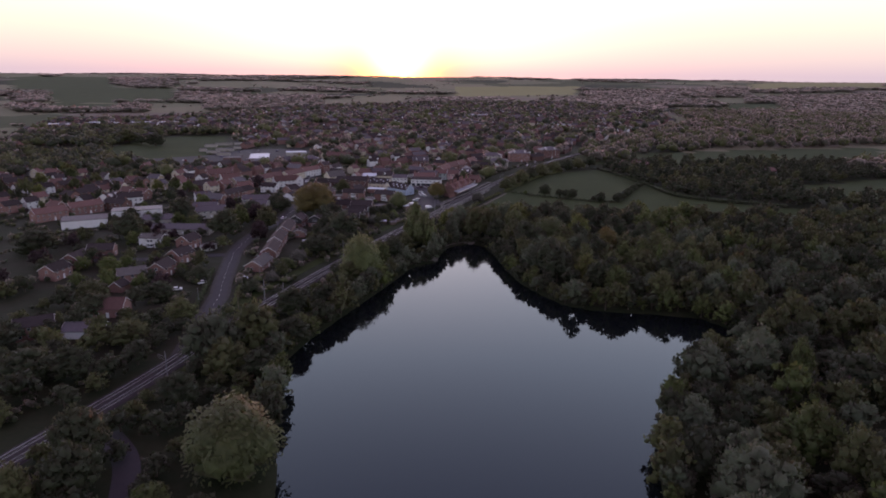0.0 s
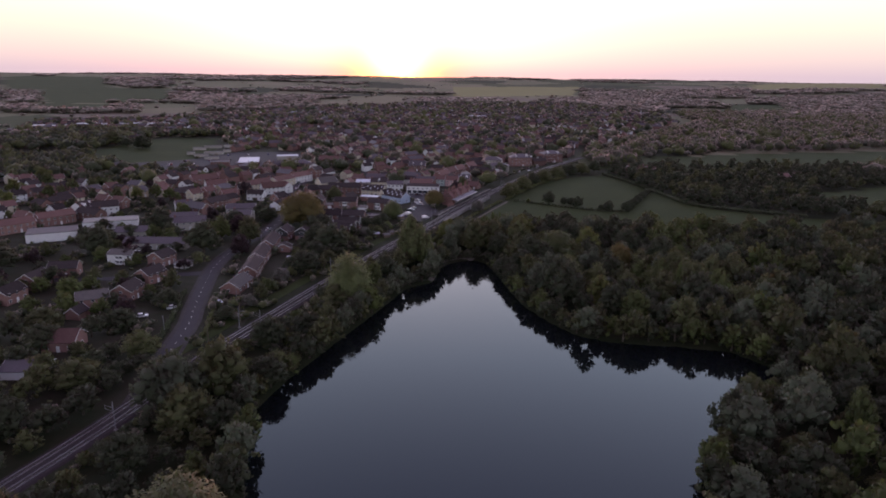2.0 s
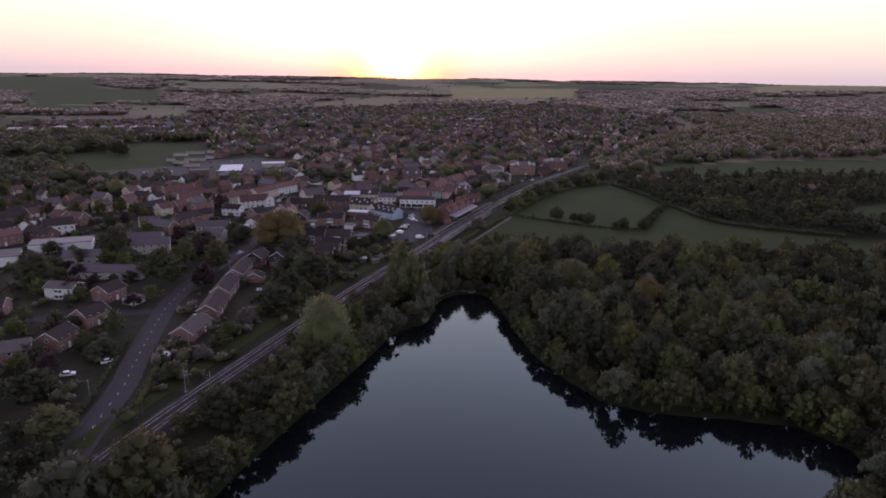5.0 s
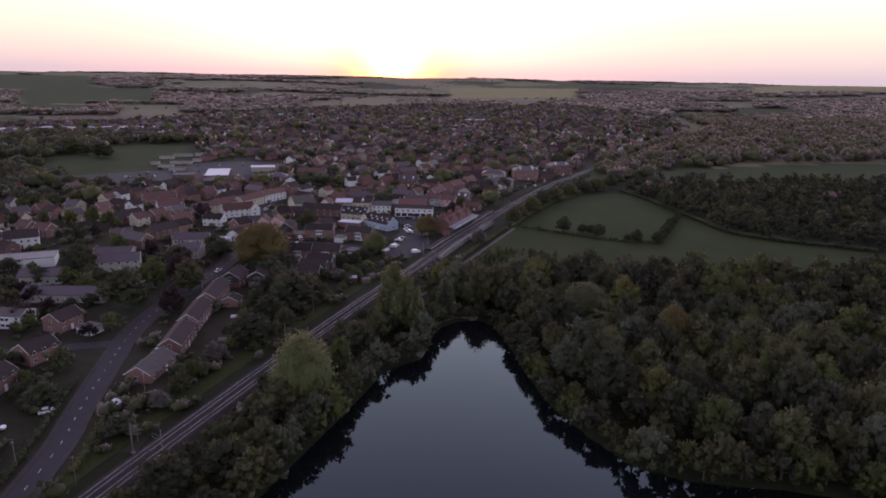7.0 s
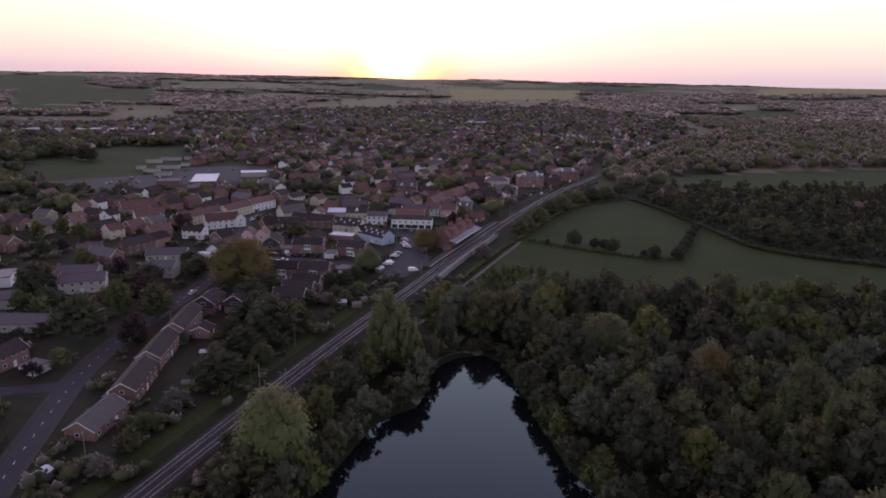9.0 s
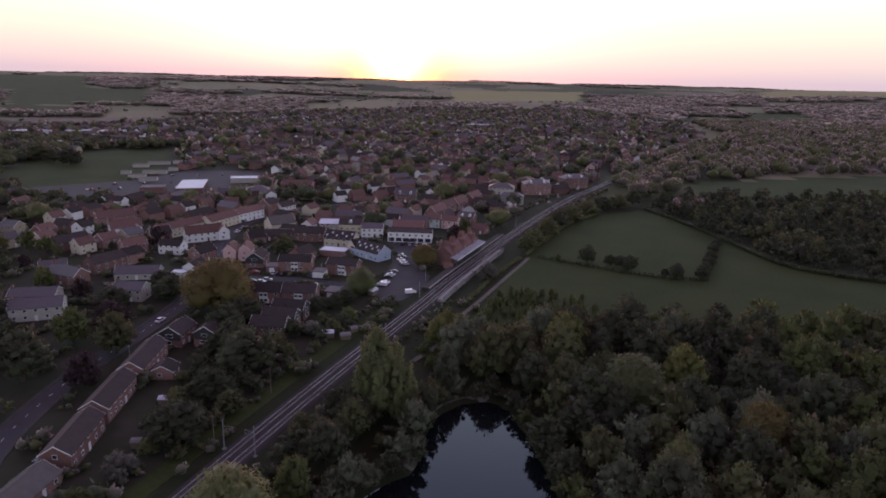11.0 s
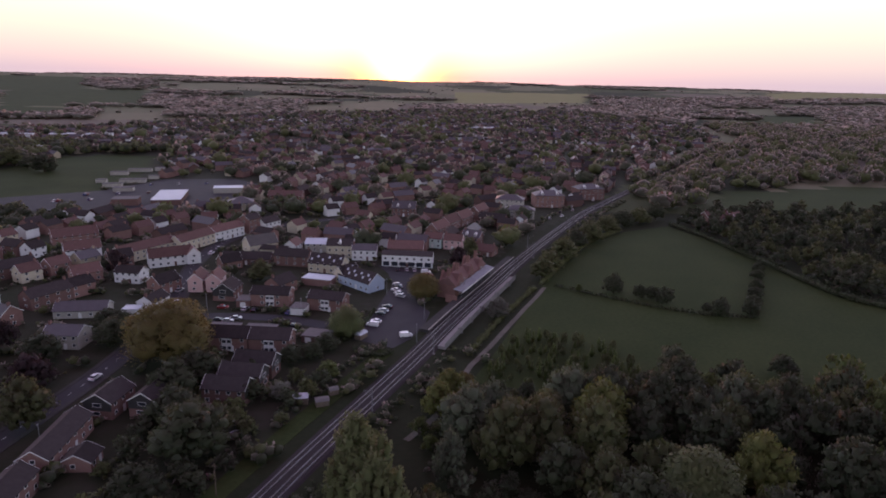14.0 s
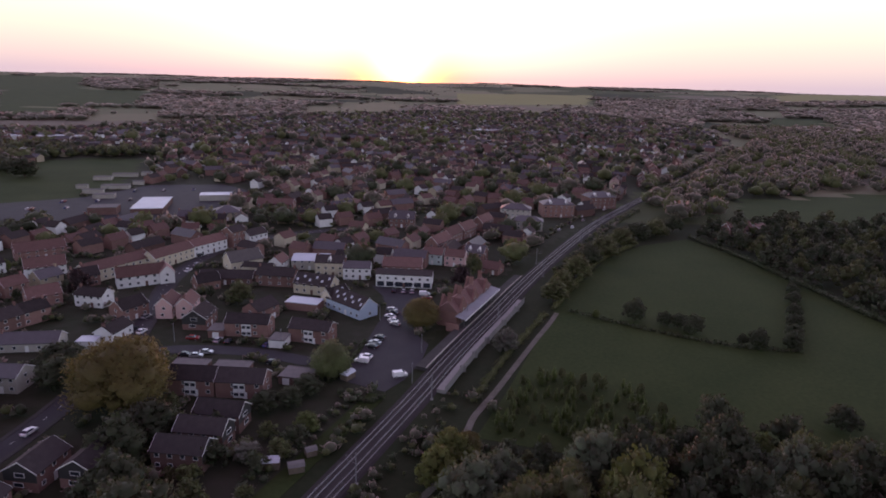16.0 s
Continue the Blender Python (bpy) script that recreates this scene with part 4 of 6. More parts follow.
def pole(x, y, h, label, cat="pole"):
    t = thing("telegraph_pole" if cat == "pole" else "lamp_post", pose(x, y, 0), label, cat)
    part("shaft", Build().tube((0, 0, -0.3), (0, 0, h), 0.13, 0.09, 7).done("shaft", "timber" if cat == "pole" else "steel"), t)
    if cat == "pole":
        part("crossarm", Build().box(-0.7, -0.06, h - 0.6, 0.7, 0.06, h - 0.48).done("crossarm", "timber"), t)
    else:
        part("lantern", Build().box(-0.12, -0.5, h - 0.02, 0.12, 0.3, h + 0.12).done("lantern", "steel"), t)
    return t


for x, y in ((-73.8, 253.7), (-53.8, 316.8), (-46.3, 343.2), (-79.2, 235.2)):
    pole(x, y, 8, "tall weathered wooden telegraph pole", "pole")
for x, y in ((-6, 430.8), (-4, 453.6), (-82.8, 278.4), (-113.4, 295.2), (-94.8, 360), (-97.2, 242.4), (-21, 482.4), (-88.8, 457.2), (-51.6, 454.8)):
    pole(x, y, 6.5, "slim grey steel street lamp post", "street lamp")

tagged(strip("verge", offset_line(215, 420, -11.2), [(-2.8, -0.2), (2.8, -0.2), (2.8, 0.1), (-2.8, 0.1)], "meadow"), "rough green grass verge beside the railway", "verge", kind="structure")

# low hedges of the meadow, verges and gardens
def hedge(line, h, w, leaf, label):
    pts = smooth_line(line, 1.6)
    lumps = [(x + rng.uniform(-0.3, 0.3), y + rng.uniform(-0.3, 0.3), h * 0.45, w * rng.uniform(0.75, 1.2), w * rng.uniform(0.75, 1.2), h * rng.uniform(0.5, 0.72)) for x, y in pts]
    v, f, _ = leaf_mass(lumps, 16 * len(lumps), 0.3, int(rng.integers(1e6)), ball=ICO1)
    tagged(new("hedge", mesh("hedge", v, f, ["leaf_" + leaf])), label, "hedge")


hedge([(54.4, 496.8), (62.4, 490.8), (71.5, 484.6), (89.4, 473.5), (106.7, 465.5), (127.2, 461.9)], 1.5, 1.0, "dark", "low dark clipped hedge across the meadow")
hedge([(127.2, 461.9), (146.2, 499.2), (168.6, 546)], 2.0, 1.4, "dark", "overgrown dark hedge beside the meadow")
hedge([(48, 499.2), (60, 525.6), (84, 573.6), (110.4, 607.2)], 2.4, 1.6, "olive", "tangled green hedge along the railway")
hedge([(169.2, 547.2), (163.2, 588), (151.2, 631.2)], 2.6, 1.8, "dark", "dark field hedge at the meadow's end")
hedge([(170, 547), (179, 494), (197, 474), (243, 451)], 3.0, 2.0, "dark", "dark field hedge below the woods")
hedge([(12, 420), (20.4, 441.6), (28.8, 460.8), (43.2, 492)], 1.6, 1.4, "olive", "rough scrub between footpath and railway")
hedge([(-26.4, 422.4), (-18, 417.6), (-14.4, 420)], 1.8, 1.3, "dark", "dark hedge at the end of the car park")
hedge([(-31.2, 429.6), (-27.6, 439.2), (-24, 460.8)], 1.2, 0.9, "dark", "low dark hedge beside the car park")
hedge([(-96, 235.2), (-100.8, 259.2), (-106.8, 285.6)], 1.8, 1.2, "dark", "dark garden hedge along the road")
hedge([(-82.8, 240), (-86.4, 259.2), (-91.2, 278.4)], 1.6, 1.2, "olive", "garden hedge along the road")
hedge([(-129.6, 451.2), (-115.2, 446.4), (-109.2, 439.2), (-108, 420)], 2.6, 1.7, "dark", "tall dark hedge round a bungalow garden")
hedge([(-79.2, 457.2), (-72, 457.8), (-62.4, 457.2)], 0.9, 0.6, "dark", "low clipped garden hedge")

# ---------------------------------------------------------------- houses
WIN = {}


def window_meshes(w, h):
    """A frame as one ring, a pane, and both as one connected piece for houses farther off."""
    t = 0.09
    o = [(-w / 2, 0), (w / 2, 0), (w / 2, h), (-w / 2, h)]
    i = [(-w / 2 + t, t), (w / 2 - t, t), (w / 2 - t, h - t), (-w / 2 + t, h - t)]
    vs = [(x, -0.08, z) for x, z in o] + [(x, -0.08, z) for x, z in i] + [(x, 0.02, z) for x, z in i] + [(x, 0.02, z) for x, z in o]
    fs = []
    for k in range(4):
        n = (k + 1) % 4
        fs += [(k, n, 4 + n, 4 + k), (4 + k, 4 + n, 8 + n, 8 + k), (12 + k, 12 + n, n, k), (8 + k, 8 + n, 12 + n, 12 + k)]
    ring = mesh("window", vs, fs, ["white"])
    pane = Build().box(-w / 2 + t, -0.03, t, w / 2 - t, 0.015, h - t).done("pane", "glass")
    vs2 = vs[:8] + [(x, -0.03, z) for x, z in i] + vs[12:]
    fs2 = [f for k in range(4) for n in [(k + 1) % 4] for f in ((k, n, 4 + n, 4 + k), (4 + k, 4 + n, 8 + n, 8 + k), (12 + k, 12 + n, n, k))] + [(8, 9, 10, 11)]
    return ring, pane, mesh("window", vs2, fs2, ["white", "glass"], [0] * 12 + [1])


def window(parent, at, w=1.2, h=1.15, split=False):
    """A window with its white frame; split: with a pane of its own."""
    if (w, h) not in WIN:
        WIN[(w, h)] = window_meshes(w, h)
    ring, pane, joined = WIN[(w, h)]
    o = part("window", ring if split else joined, parent, at=at)
    if split:
        part("pane", pane, o)


DOORS = {c: Build().box(-0.45, -0.06, 0, 0.45, 0.02, 2.0).box(-0.55, -0.08, 0, -0.45, 0.02, 2.1).box(0.45, -0.08, 0, 0.55, 0.02, 2.1).box(-0.55, -0.08, 2.0, 0.55, 0.02, 2.1).done("door", c) for c in ("white", "brick_dark", "clad_black")}
house_spots = []


def house(x, y, turn, L, W, eave, ridge, wall, roof, label, category="house", group="", name="house", chimneys=1, windows=True, split=False, hip=False, barge=True, upper="", panels=0, dormers=0, skylights=0, rows=None, at=None):
    """A pitched-roof house whose ridge runs along its own x axis."""
    t = thing(name, at or pose(x, y, 0, 0, 0, turn), label, category, group)
    a, b = L / 2, W / 2
    hipd = min(a * 0.9, b) if hip else 0
    body = Build()
    if hip:
        body.box(-a, -b, -0.3, a, b, eave)
    else:
        body.solid([(-a, -b, -0.3), (a, -b, -0.3), (a, b, -0.3), (-a, b, -0.3), (-a, -b, eave), (a, -b, eave), (a, b, eave), (-a, b, eave), (-a, 0, ridge - 0.05), (a, 0, ridge - 0.05)],
                   [(0, 1, 5, 4), (2, 3, 7, 6), (1, 2, 6, 9, 5), (3, 0, 4, 8, 7), (4, 5, 9, 8), (6, 7, 8, 9), (0, 3, 2, 1)])
    part("wall", body.done("wall", wall), t)
    # roof: two thick slopes with eaves and verges
    o, th = 0.38, 0.16
    drop = (ridge - eave) / b * o
    rb = Build()
    if hip:
        e = eave - drop * 0.3
        rb.solid([(-a - o, -b - o, e), (a + o, -b - o, e), (a + o, b + o, e), (-a - o, b + o, e), (-a + hipd, 0, ridge), (a - hipd, 0, ridge), (-a - o, -b - o, e - th), (a + o, -b - o, e - th), (a + o, b + o, e - th), (-a - o, b + o, e - th)],
                 [(0, 1, 5, 4), (1, 2, 5), (2, 3, 4, 5), (3, 0, 4), (0, 6, 7, 1), (1, 7, 8, 2), (2, 8, 9, 3), (3, 9, 6, 0), (6, 9, 8, 7)])
    else:
        for s in (-1, 1):
            y0, z0, y1, z1 = s * (b + o), eave - drop, 0, ridge
            vs = [(-a - 0.22, y0, z0), (a + 0.22, y0, z0), (a + 0.22, y1, z1), (-a - 0.22, y1, z1)]
            vs += [(vx, vy, vz + th) for vx, vy, vz in vs]
            fs = [(0, 3, 2, 1), (4, 5, 6, 7), (0, 1, 5, 4), (1, 2, 6, 5), (2, 3, 7, 6), (3, 0, 4, 7)]
            rb.solid(vs, fs if s < 0 else [f[::-1] for f in fs])
        rb.tube((-a - 0.22, 0, ridge + th), (a + 0.22, 0, ridge + th), 0.12, 0.12, 5)
    part("roof", rb.done("roof", roof), t)
    if barge and not hip:
        for s in (-1, 1):
            bb = Build()
            for q in (-1, 1):
                bb.solid([(s * (a + 0.24), q * (b + o), eave - drop - 0.06), (s * (a + 0.24), 0, ridge - 0.06), (s * (a + 0.24), 0, ridge + 0.2), (s * (a + 0.24), q * (b + o), eave - drop + 0.2),
                          (s * (a + 0.30), q * (b + o), eave - drop - 0.06), (s * (a + 0.30), 0, ridge - 0.06), (s * (a + 0.30), 0, ridge + 0.2), (s * (a + 0.30), q * (b + o), eave - drop + 0.2)],
                         [(0, 1, 2, 3), (4, 7, 6, 5), (0, 4, 5, 1), (3, 2, 6, 7)])
            part("bargeboard", bb.done("bargeboard", "white"), t, "white painted bargeboard")
    if upper:
        lo = eave - 2.3
        for s in (-1, 1):
            ub = Build().solid([(s * a, -b, lo), (s * a, b, lo), (s * a, b, eave), (s * a, 0, ridge - 0.1), (s * a, -b, eave), (s * (a + 0.08), -b, lo), (s * (a + 0.08), b, lo), (s * (a + 0.08), b, eave), (s * (a + 0.08), 0, ridge - 0.1), (s * (a + 0.08), -b, eave)],
                     [(5, 6, 7, 8, 9), (0, 5, 9, 4), (1, 2, 7, 6), (0, 1, 6, 5)])
            part("cladding", ub.done("cladding", upper), t, "dark boarded cladding on the gable")
    for i in range(chimneys):
        cx = (-a + 0.7) if i == 0 else (a - 0.7)
        c = Build().box(cx - 0.35, -0.5, ridge - 1.2, cx + 0.35, 0.5, ridge + 1.1).box(cx - 0.42, -0.57, ridge + 0.95, cx + 0.42, 0.57, ridge + 1.1)
        cm = part("chimney", c.done("chimney", "brick" if wall not in ("buff",) else "buff"), t)
        pots = Build()
        pots.tube((cx, 0, ridge + 1.1), (cx, 0, ridge + 1.55), 0.17, 0.14, 6)
        part("chimney_pot", pots.done("chimney_pot", "tile_red"), cm)
    storeys = rows or ([1.0, 3.5] if eave > 4.3 else [0.95])
    if eave > 7.5:
        storeys = [1.0, 3.7, 6.4]
    if windows:
        num = max(2, round(L / (3.4 if group != "houses of the town" else 4.6)))
        for s in (-1, 1):
            for k, z in enumerate(storeys):
                for i in range(num):
                    wx = -a + L * (i + 0.5) / num
                    if k == 0 and i == num // 2 and s < 0:
                        part("door", DOORS["white" if wall not in ("white", "cream") else "brick_dark"], t, at=pose(wx, s * b, 0, 0, 0, 0 if s < 0 else 180))
                        continue
                    if panels and s < 0 and i % 2 == 0:
                        continue
                    window(t, pose(wx, s * (b + 0.005), z, 0, 0, 0 if s < 0 else 180), split=split)
        if not hip:
            for s in (-1, 1):
                for k, z in enumerate(storeys[-2:] if upper == "" else storeys):
                    window(t, pose(s * (a + (0.085 if upper and z > eave - 2.3 else 0.005)), 0.0 if k else 0.6, z, 0, 0, 90 if s > 0 else -90), 1.2 if not upper else 2.4, 1.15, split=split)
    for i in range(panels):
        px = -a + L * (2 * i + 1) / (2 * panels)
        pb = Build().box(px - 1.7, -b - 0.10, 0.3, px + 1.7, -b, eave - 0.35)
        pan = part("front_panel", pb.done("front_panel", "white"), t, "white boarded front panel")
        for wx in (px - 0.85, px + 0.85):
            for z in (0.75, 3.0):
                window(t, pose(wx, -b - 0.105, z), 1.5, 1.2, split=split)
    for i in range(dormers):
        dx = -a + L * (i + 0.5) / dormers
        z0 = eave + (ridge - eave) * 0.25
        db = Build().solid([(dx - 0.8, -b * 0.86, z0 - 0.3), (dx + 0.8, -b * 0.86, z0 - 0.3), (dx + 0.8, -b * 0.1, z0 - 0.3), (dx - 0.8, -b * 0.1, z0 - 0.3), (dx - 0.8, -b * 0.86, z0 + 0.9), (dx + 0.8, -b * 0.86, z0 + 0.9), (dx + 0.8, -b * 0.1, z0 + 0.9), (dx - 0.8, -b * 0.1, z0 + 0.9), (dx, -b * 0.9, z0 + 1.9), (dx, -b * 0.05, z0 + 1.9)],
                           [(0, 1, 5, 8, 4), (1, 2, 6, 5), (3, 0, 4, 7), (4, 8, 9, 7), (5, 6, 9, 8), (2, 3, 7, 9, 6)])
        dm = part("dormer", db.done("dormer", "white"), t, "white gabled dormer")
        window(t, pose(dx, -b * 0.865, z0 - 0.1), 1.0, 0.9, split=split)
    for i in range(skylights):
        sx = -a + L * (i + 0.5) / skylights
        f = 0.35 + 0.3 * (i % 2)
        sy, sz = -b * (1 - f), eave + (ridge - eave) * f + th
        pitch = math.degrees(math.atan2(ridge - eave, b))
        part("skylight", Build().box(-0.45, -0.6, 0.0, 0.45, 0.6, 0.12).done("skylight", "sheet_roof"), t, "pale roof window", pose(sx, sy, sz, pitch, 0, 0))
    if at is None:
        house_spots.append((x, y, math.hypot(L, W) / 2))
    return t


def flat_block(x, y, turn, L, W, h, wall, label, category, name="garage", top="felt", doors=0, door_mat="white"):
    t = thing(name, pose(x, y, 0, 0, 0, turn), label, category)
    part("wall", Build().box(-L / 2, -W / 2, -0.3, L / 2, W / 2, h).done("wall", wall), t)
    part("roof", Build().box(-L / 2 - 0.2, -W / 2 - 0.2, h, L / 2 + 0.2, W / 2 + 0.2, h + 0.18).box(-L / 2 - 0.2, -W / 2 - 0.2, h + 0.18, L / 2 + 0.2, -W / 2, h + 0.3).box(-L / 2 - 0.2, W / 2, h + 0.18, L / 2 + 0.2, W / 2 + 0.2, h + 0.3).done("roof", top), t)
    for i in range(doors):
        dx = -L / 2 + L * (i + 0.5) / doors
        part("garage_door", Build().box(dx - 1.1, -W / 2 - 0.05, 0, dx + 1.1, -W / 2, 2.1).done("garage_door", door_mat), t)
    house_spots.append((x, y, math.hypot(L, W) / 2))
    return t


BLK = dict(wall="brick", roof="tile_brown", upper="clad_black", split=True, chimneys=0)
house(-87.5, 379.6, 83, 10.8, 8, 4.8, 7.2, label="brick house with a black boarded gable and white bargeboards", **BLK)
house(-76.1, 380.8, 83, 10.8, 8, 4.8, 7.2, label="brick house with a black boarded gable and white bargeboards", **BLK)
house(-85.8, 473.2, 88, 10.8, 8.6, 4.4, 7.4, label="brick house with a black boarded gable facing the close", **BLK)
for x, y, tn in ((-54.3, 403.9, -8), (-55.7, 395.1, -7), (-57.4, 386.3, -6)):
    house(x, y, tn, 12.5, 7, 5, 7.4, "brick_dark", "tile_brown", "dark brick terrace house with white bargeboards on its gable", group="stepped terrace houses", split=True, upper="clad_black", chimneys=0)
house(-68.5, 423.2, -2.5, 13.7, 8, 5, 7.6, "brick", "tile_brown", "brick terrace house with white panelled window bays", group="panelled terrace houses", split=True, panels=1, chimneys=0)
house(-54.3, 422.4, -2.5, 13.7, 8, 5, 7.6, "brick", "tile_brown", "brick terrace house with white panelled window bays", group="panelled terrace houses", split=True, panels=1, chimneys=0)
house(-65.7, 466.9, -2, 15.4, 8, 5, 7.2, "brick", "tile_brown", "brick house with a white panelled bay on the close", split=True, panels=1, chimneys=0)
house(-42.4, 462.7, -12, 14.6, 8, 5, 7.2, "brick", "tile_brown", "brick house with a white panelled bay beside the car park", split=True, panels=1, chimneys=0)
flat_block(-52.7, 457.3, -6, 5.5, 6.6, 2.7, "white", "low garage with a white door", "garage", doors=1)
flat_block(-76.1, 464.5, 0, 5.3, 6.6, 2.7, "brick", "low brick garage with a white door", "garage", doors=1)
flat_block(-74.8, 434.8, -3, 10.8, 7.2, 2.5, "brick_dark", "row of flat-roofed dark garages", "garage", doors=3, door_mat="timber")
flat_block(-61.6, 434.2, -3, 10.8, 7.2, 2.5, "brick_dark", "row of flat-roofed dark garages", "garage", doors=3, door_mat="white")
flat_block(-40.4, 430.6, -12, 9.6, 7.2, 2.5, "brick_dark", "row of flat-roofed dark garages", "garage", doors=2, door_mat="white")
# round the station yard
house(-51.3, 513.9, -15, 16.8, 9, 4.5, 8, "cream", "tile_brown", "cream building with a steep brown roof and roof windows", split=True, skylights=6, chimneys=0)
house(-33.1, 491.7, -42, 20.4, 9, 4.2, 7.8, "blue_render", "tile_brown", "pale blue gabled building with a brown roof full of roof windows", split=True, skylights=9, chimneys=0)
house(-40.4, 498.9, 48, 9.6, 7, 4.2, 7.6, "cream", "tile_brown", "cream wing with a steep brown roof", skylights=2, chimneys=0, split=True)
flat_block(-52, 493.7, -12, 13.2, 7.2, 3, "brick", "low brick annex with a pale flat roof", "annex", name="annex", top="sheet_roof")
house(-36.7, 536.2, 1, 12.2, 8, 5.4, 7.6, "white", "slate", "white rendered house with a slate roof", split=True)
house(-49.5, 540.4, -1, 13.2, 9, 6.5, 9, "cream", "tile_brown", "tall cream building with a narrow bay and a brown roof", split=True, dormers=1)
house(-60.9, 551.5, 2, 16.8, 13, 4.6, 6, "stone", "sheet_roof", "low hall with a wide pale metal roof", category="hall", name="hall", chimneys=0, barge=False)
house(-93.1, 548.3, 40, 15.6, 10, 4.2, 8.2, "cream", "tile_grey", "cream barn-like building with a grey roof", chimneys=0, split=True)
house(-82.6, 538.6, -8, 14.4, 6, 3.6, 5, "cream", "tile_brown", "low cream range beside a barn", chimneys=0, split=True)
house(-74.6, 543.6, 80, 9.6, 6, 5, 7.6, "white", "tile_red", "small white house with its gable to the yard", split=True)
house(-92.4, 524.3, 2, 23.4, 9, 3, 5.4, "brick_dark", "tile_brown", "long low building with a dark brown roof", chimneys=0, split=True)
house(-98.3, 514.4, 40, 9.6, 7, 4, 7, "brick", "tile_brown", "brick house with a white-edged gable", split=True)
pub = house(-14.3, 526.5, -4, 24.7, 8, 5.8, 7.2, "white", "tile_brown", "long white public house with dark shopfront windows", category="pub", name="public_house", split=True, chimneys=0, barge=False)
for i in range(6):
    sx = -10.2 + 4.08 * i
    part("shopfront_window", Build().box(sx - 1.55, -4.16, 0.4, sx + 1.55, -3.98, 2.5).done("shopfront_window", "glass"), pub, "wide dark shopfront window")
house(-16.2, 541.8, -2, 18, 10, 5.5, 8.5, "brick", "tile_red", "brick house with a broad red tiled roof", chimneys=1)
house(-128.1, 518.5, 32, 19.7, 8, 5, 8.4, "white", "tile_red", "long white house with a dark red roof by the road", split=True)
house(-119.5, 523.4, 122, 9.6, 6, 5, 8, "white", "tile_red", "white gabled wing by the road", split=True, chimneys=0)
house(-110.5, 459.5, 80, 10.8, 7, 3.6, 5.8, "white", "tile_brown", "white cottage with a brown roof", split=True)
flat_block(-115.2, 451.7, 5, 6, 4.8, 2.4, "white", "low white garden room with a pale roof", "garden room", name="garden_room", top="sheet_roof")
house(-114.4, 478.9, 62, 10.8, 8, 5, 7.8, "brick", "tile_brown", "old brick house with a small attic window", split=True)
house(-101.6, 483.3, 96, 10.8, 6, 5.4, 8, "pink", "tile_red", "pink rendered house with a steep gable", split=True, group="pink gabled pair")
house(-94.3, 483.9, 96, 10.8, 6, 5.4, 8, "pink", "tile_red", "pink rendered house with a steep gable", split=True, group="pink gabled pair")
house(-132.5, 449.5, 9, 18.6, 8, 3, 5.4, "stone", "slate", "grey stone bungalow with a slate roof", split=True)
house(-122.8, 421.7, -2, 12, 8, 5, 7.2, "stone", "slate", "grey stone house with a slate roof", split=True)
house(-175.8, 528.6, 36, 16.1, 8, 4.5, 8, "white", "tile_red", "white house with a steep red roof", split=False)
house(-153.7, 490.4, 45, 11.8, 8, 4.5, 7.6, "brick", "tile_red", "brick house with a red roof and a pale gable")
house(-133.9, 491.2, -10, 12, 7, 4.8, 7, "white", "tile_brown", "white house with a brown roof", split=True)
house(-145.5, 530, 61, 31.2, 8, 5.4, 8.2, "cream", "tile_red", "long cream terrace on the main street", category="terrace", chimneys=2)
house(-129.4, 550.9, 66, 24, 8, 5.6, 8.4, "cream", "tile_red", "cream and brick terrace on the main street", category="terrace", chimneys=2)
house(-119.4, 571.8, 60, 21.1, 8, 5.6, 8.4, "white", "tile_red", "white shop terrace on the main street", category="terrace", chimneys=2)
house(-109.3, 586.5, 60, 9.6, 8, 8.5, 11, "brick", "tile_brown", "three-storey brick town house")
house(-101, 593.5, 58, 12.7, 8, 5.4, 8, "white", "tile_brown", "white town house on the main street")
house(-194.6, 555.5, 40, 21.6, 10, 4.5, 8, "brick", "tile_red", "large house with a broad red roof", chimneys=2)
house(-150.5, 514.4, 43, 10.8, 7, 4.8, 7.8, "brick", "tile_brown", "brick house with a gabled front")
house(-2, 563.5, -15, 10.1, 7, 5.4, 8, "mint", "tile_red", "mint-green rendered cottage with a red roof")
house(8.8, 560.4, -15, 10.1, 7, 5.4, 8, "pink", "tile_red", "pink rendered cottage with a red roof")
house(19.3, 569.3, -20, 10.1, 8, 5.4, 8.4, "brick", "slate", "brick house with a slate roof and two dormers", dormers=2)
for x, y in ((-0, 588.8), (6.9, 607.3), (15.2, 621.4), (26.6, 642.9)):
    house(x, y, 62, 16.2, 7, 5.5, 9, "brick", "tile_red", "brick house with white bargeboards on a steep gable", group="gabled brick houses")
for x, y, tn in ((79.9, 690.3, 5), (116.8, 724.9, 14)):
    house(x, y, tn, 21.6, 14, 8.6, 12, "brick", "slate", "three-storey brick apartment block with a hipped slate roof", category="apartment block", name="apartment_block", hip=True, chimneys=0, dormers=2)
house(50.2, 672.9, -10, 19.6, 12, 8, 11, "stone", "slate", "large grey rendered building with a slate roof", hip=True, chimneys=0)
house(54.2, 645.4, -8, 19.6, 10, 6, 8.5, "stone", "slate", "grey building with a slate roof beside the tracks", hip=True, chimneys=0)
house(-23.2, 644.2, -4, 15.6, 9, 5.6, 9.6, "brick", "slate", "brick house with two white gabled dormers", dormers=2)
house(-134.9, 652.8, 18, 16.8, 14, 5, 8.5, "buff", "slate", "square hall with a hipped slate roof", category="hall", name="hall", hip=True, chimneys=0)
house(-111.4, 682.8, -1, 24.6, 9, 5, 8, "brick", "tile_red", "long brick range with red roofs")
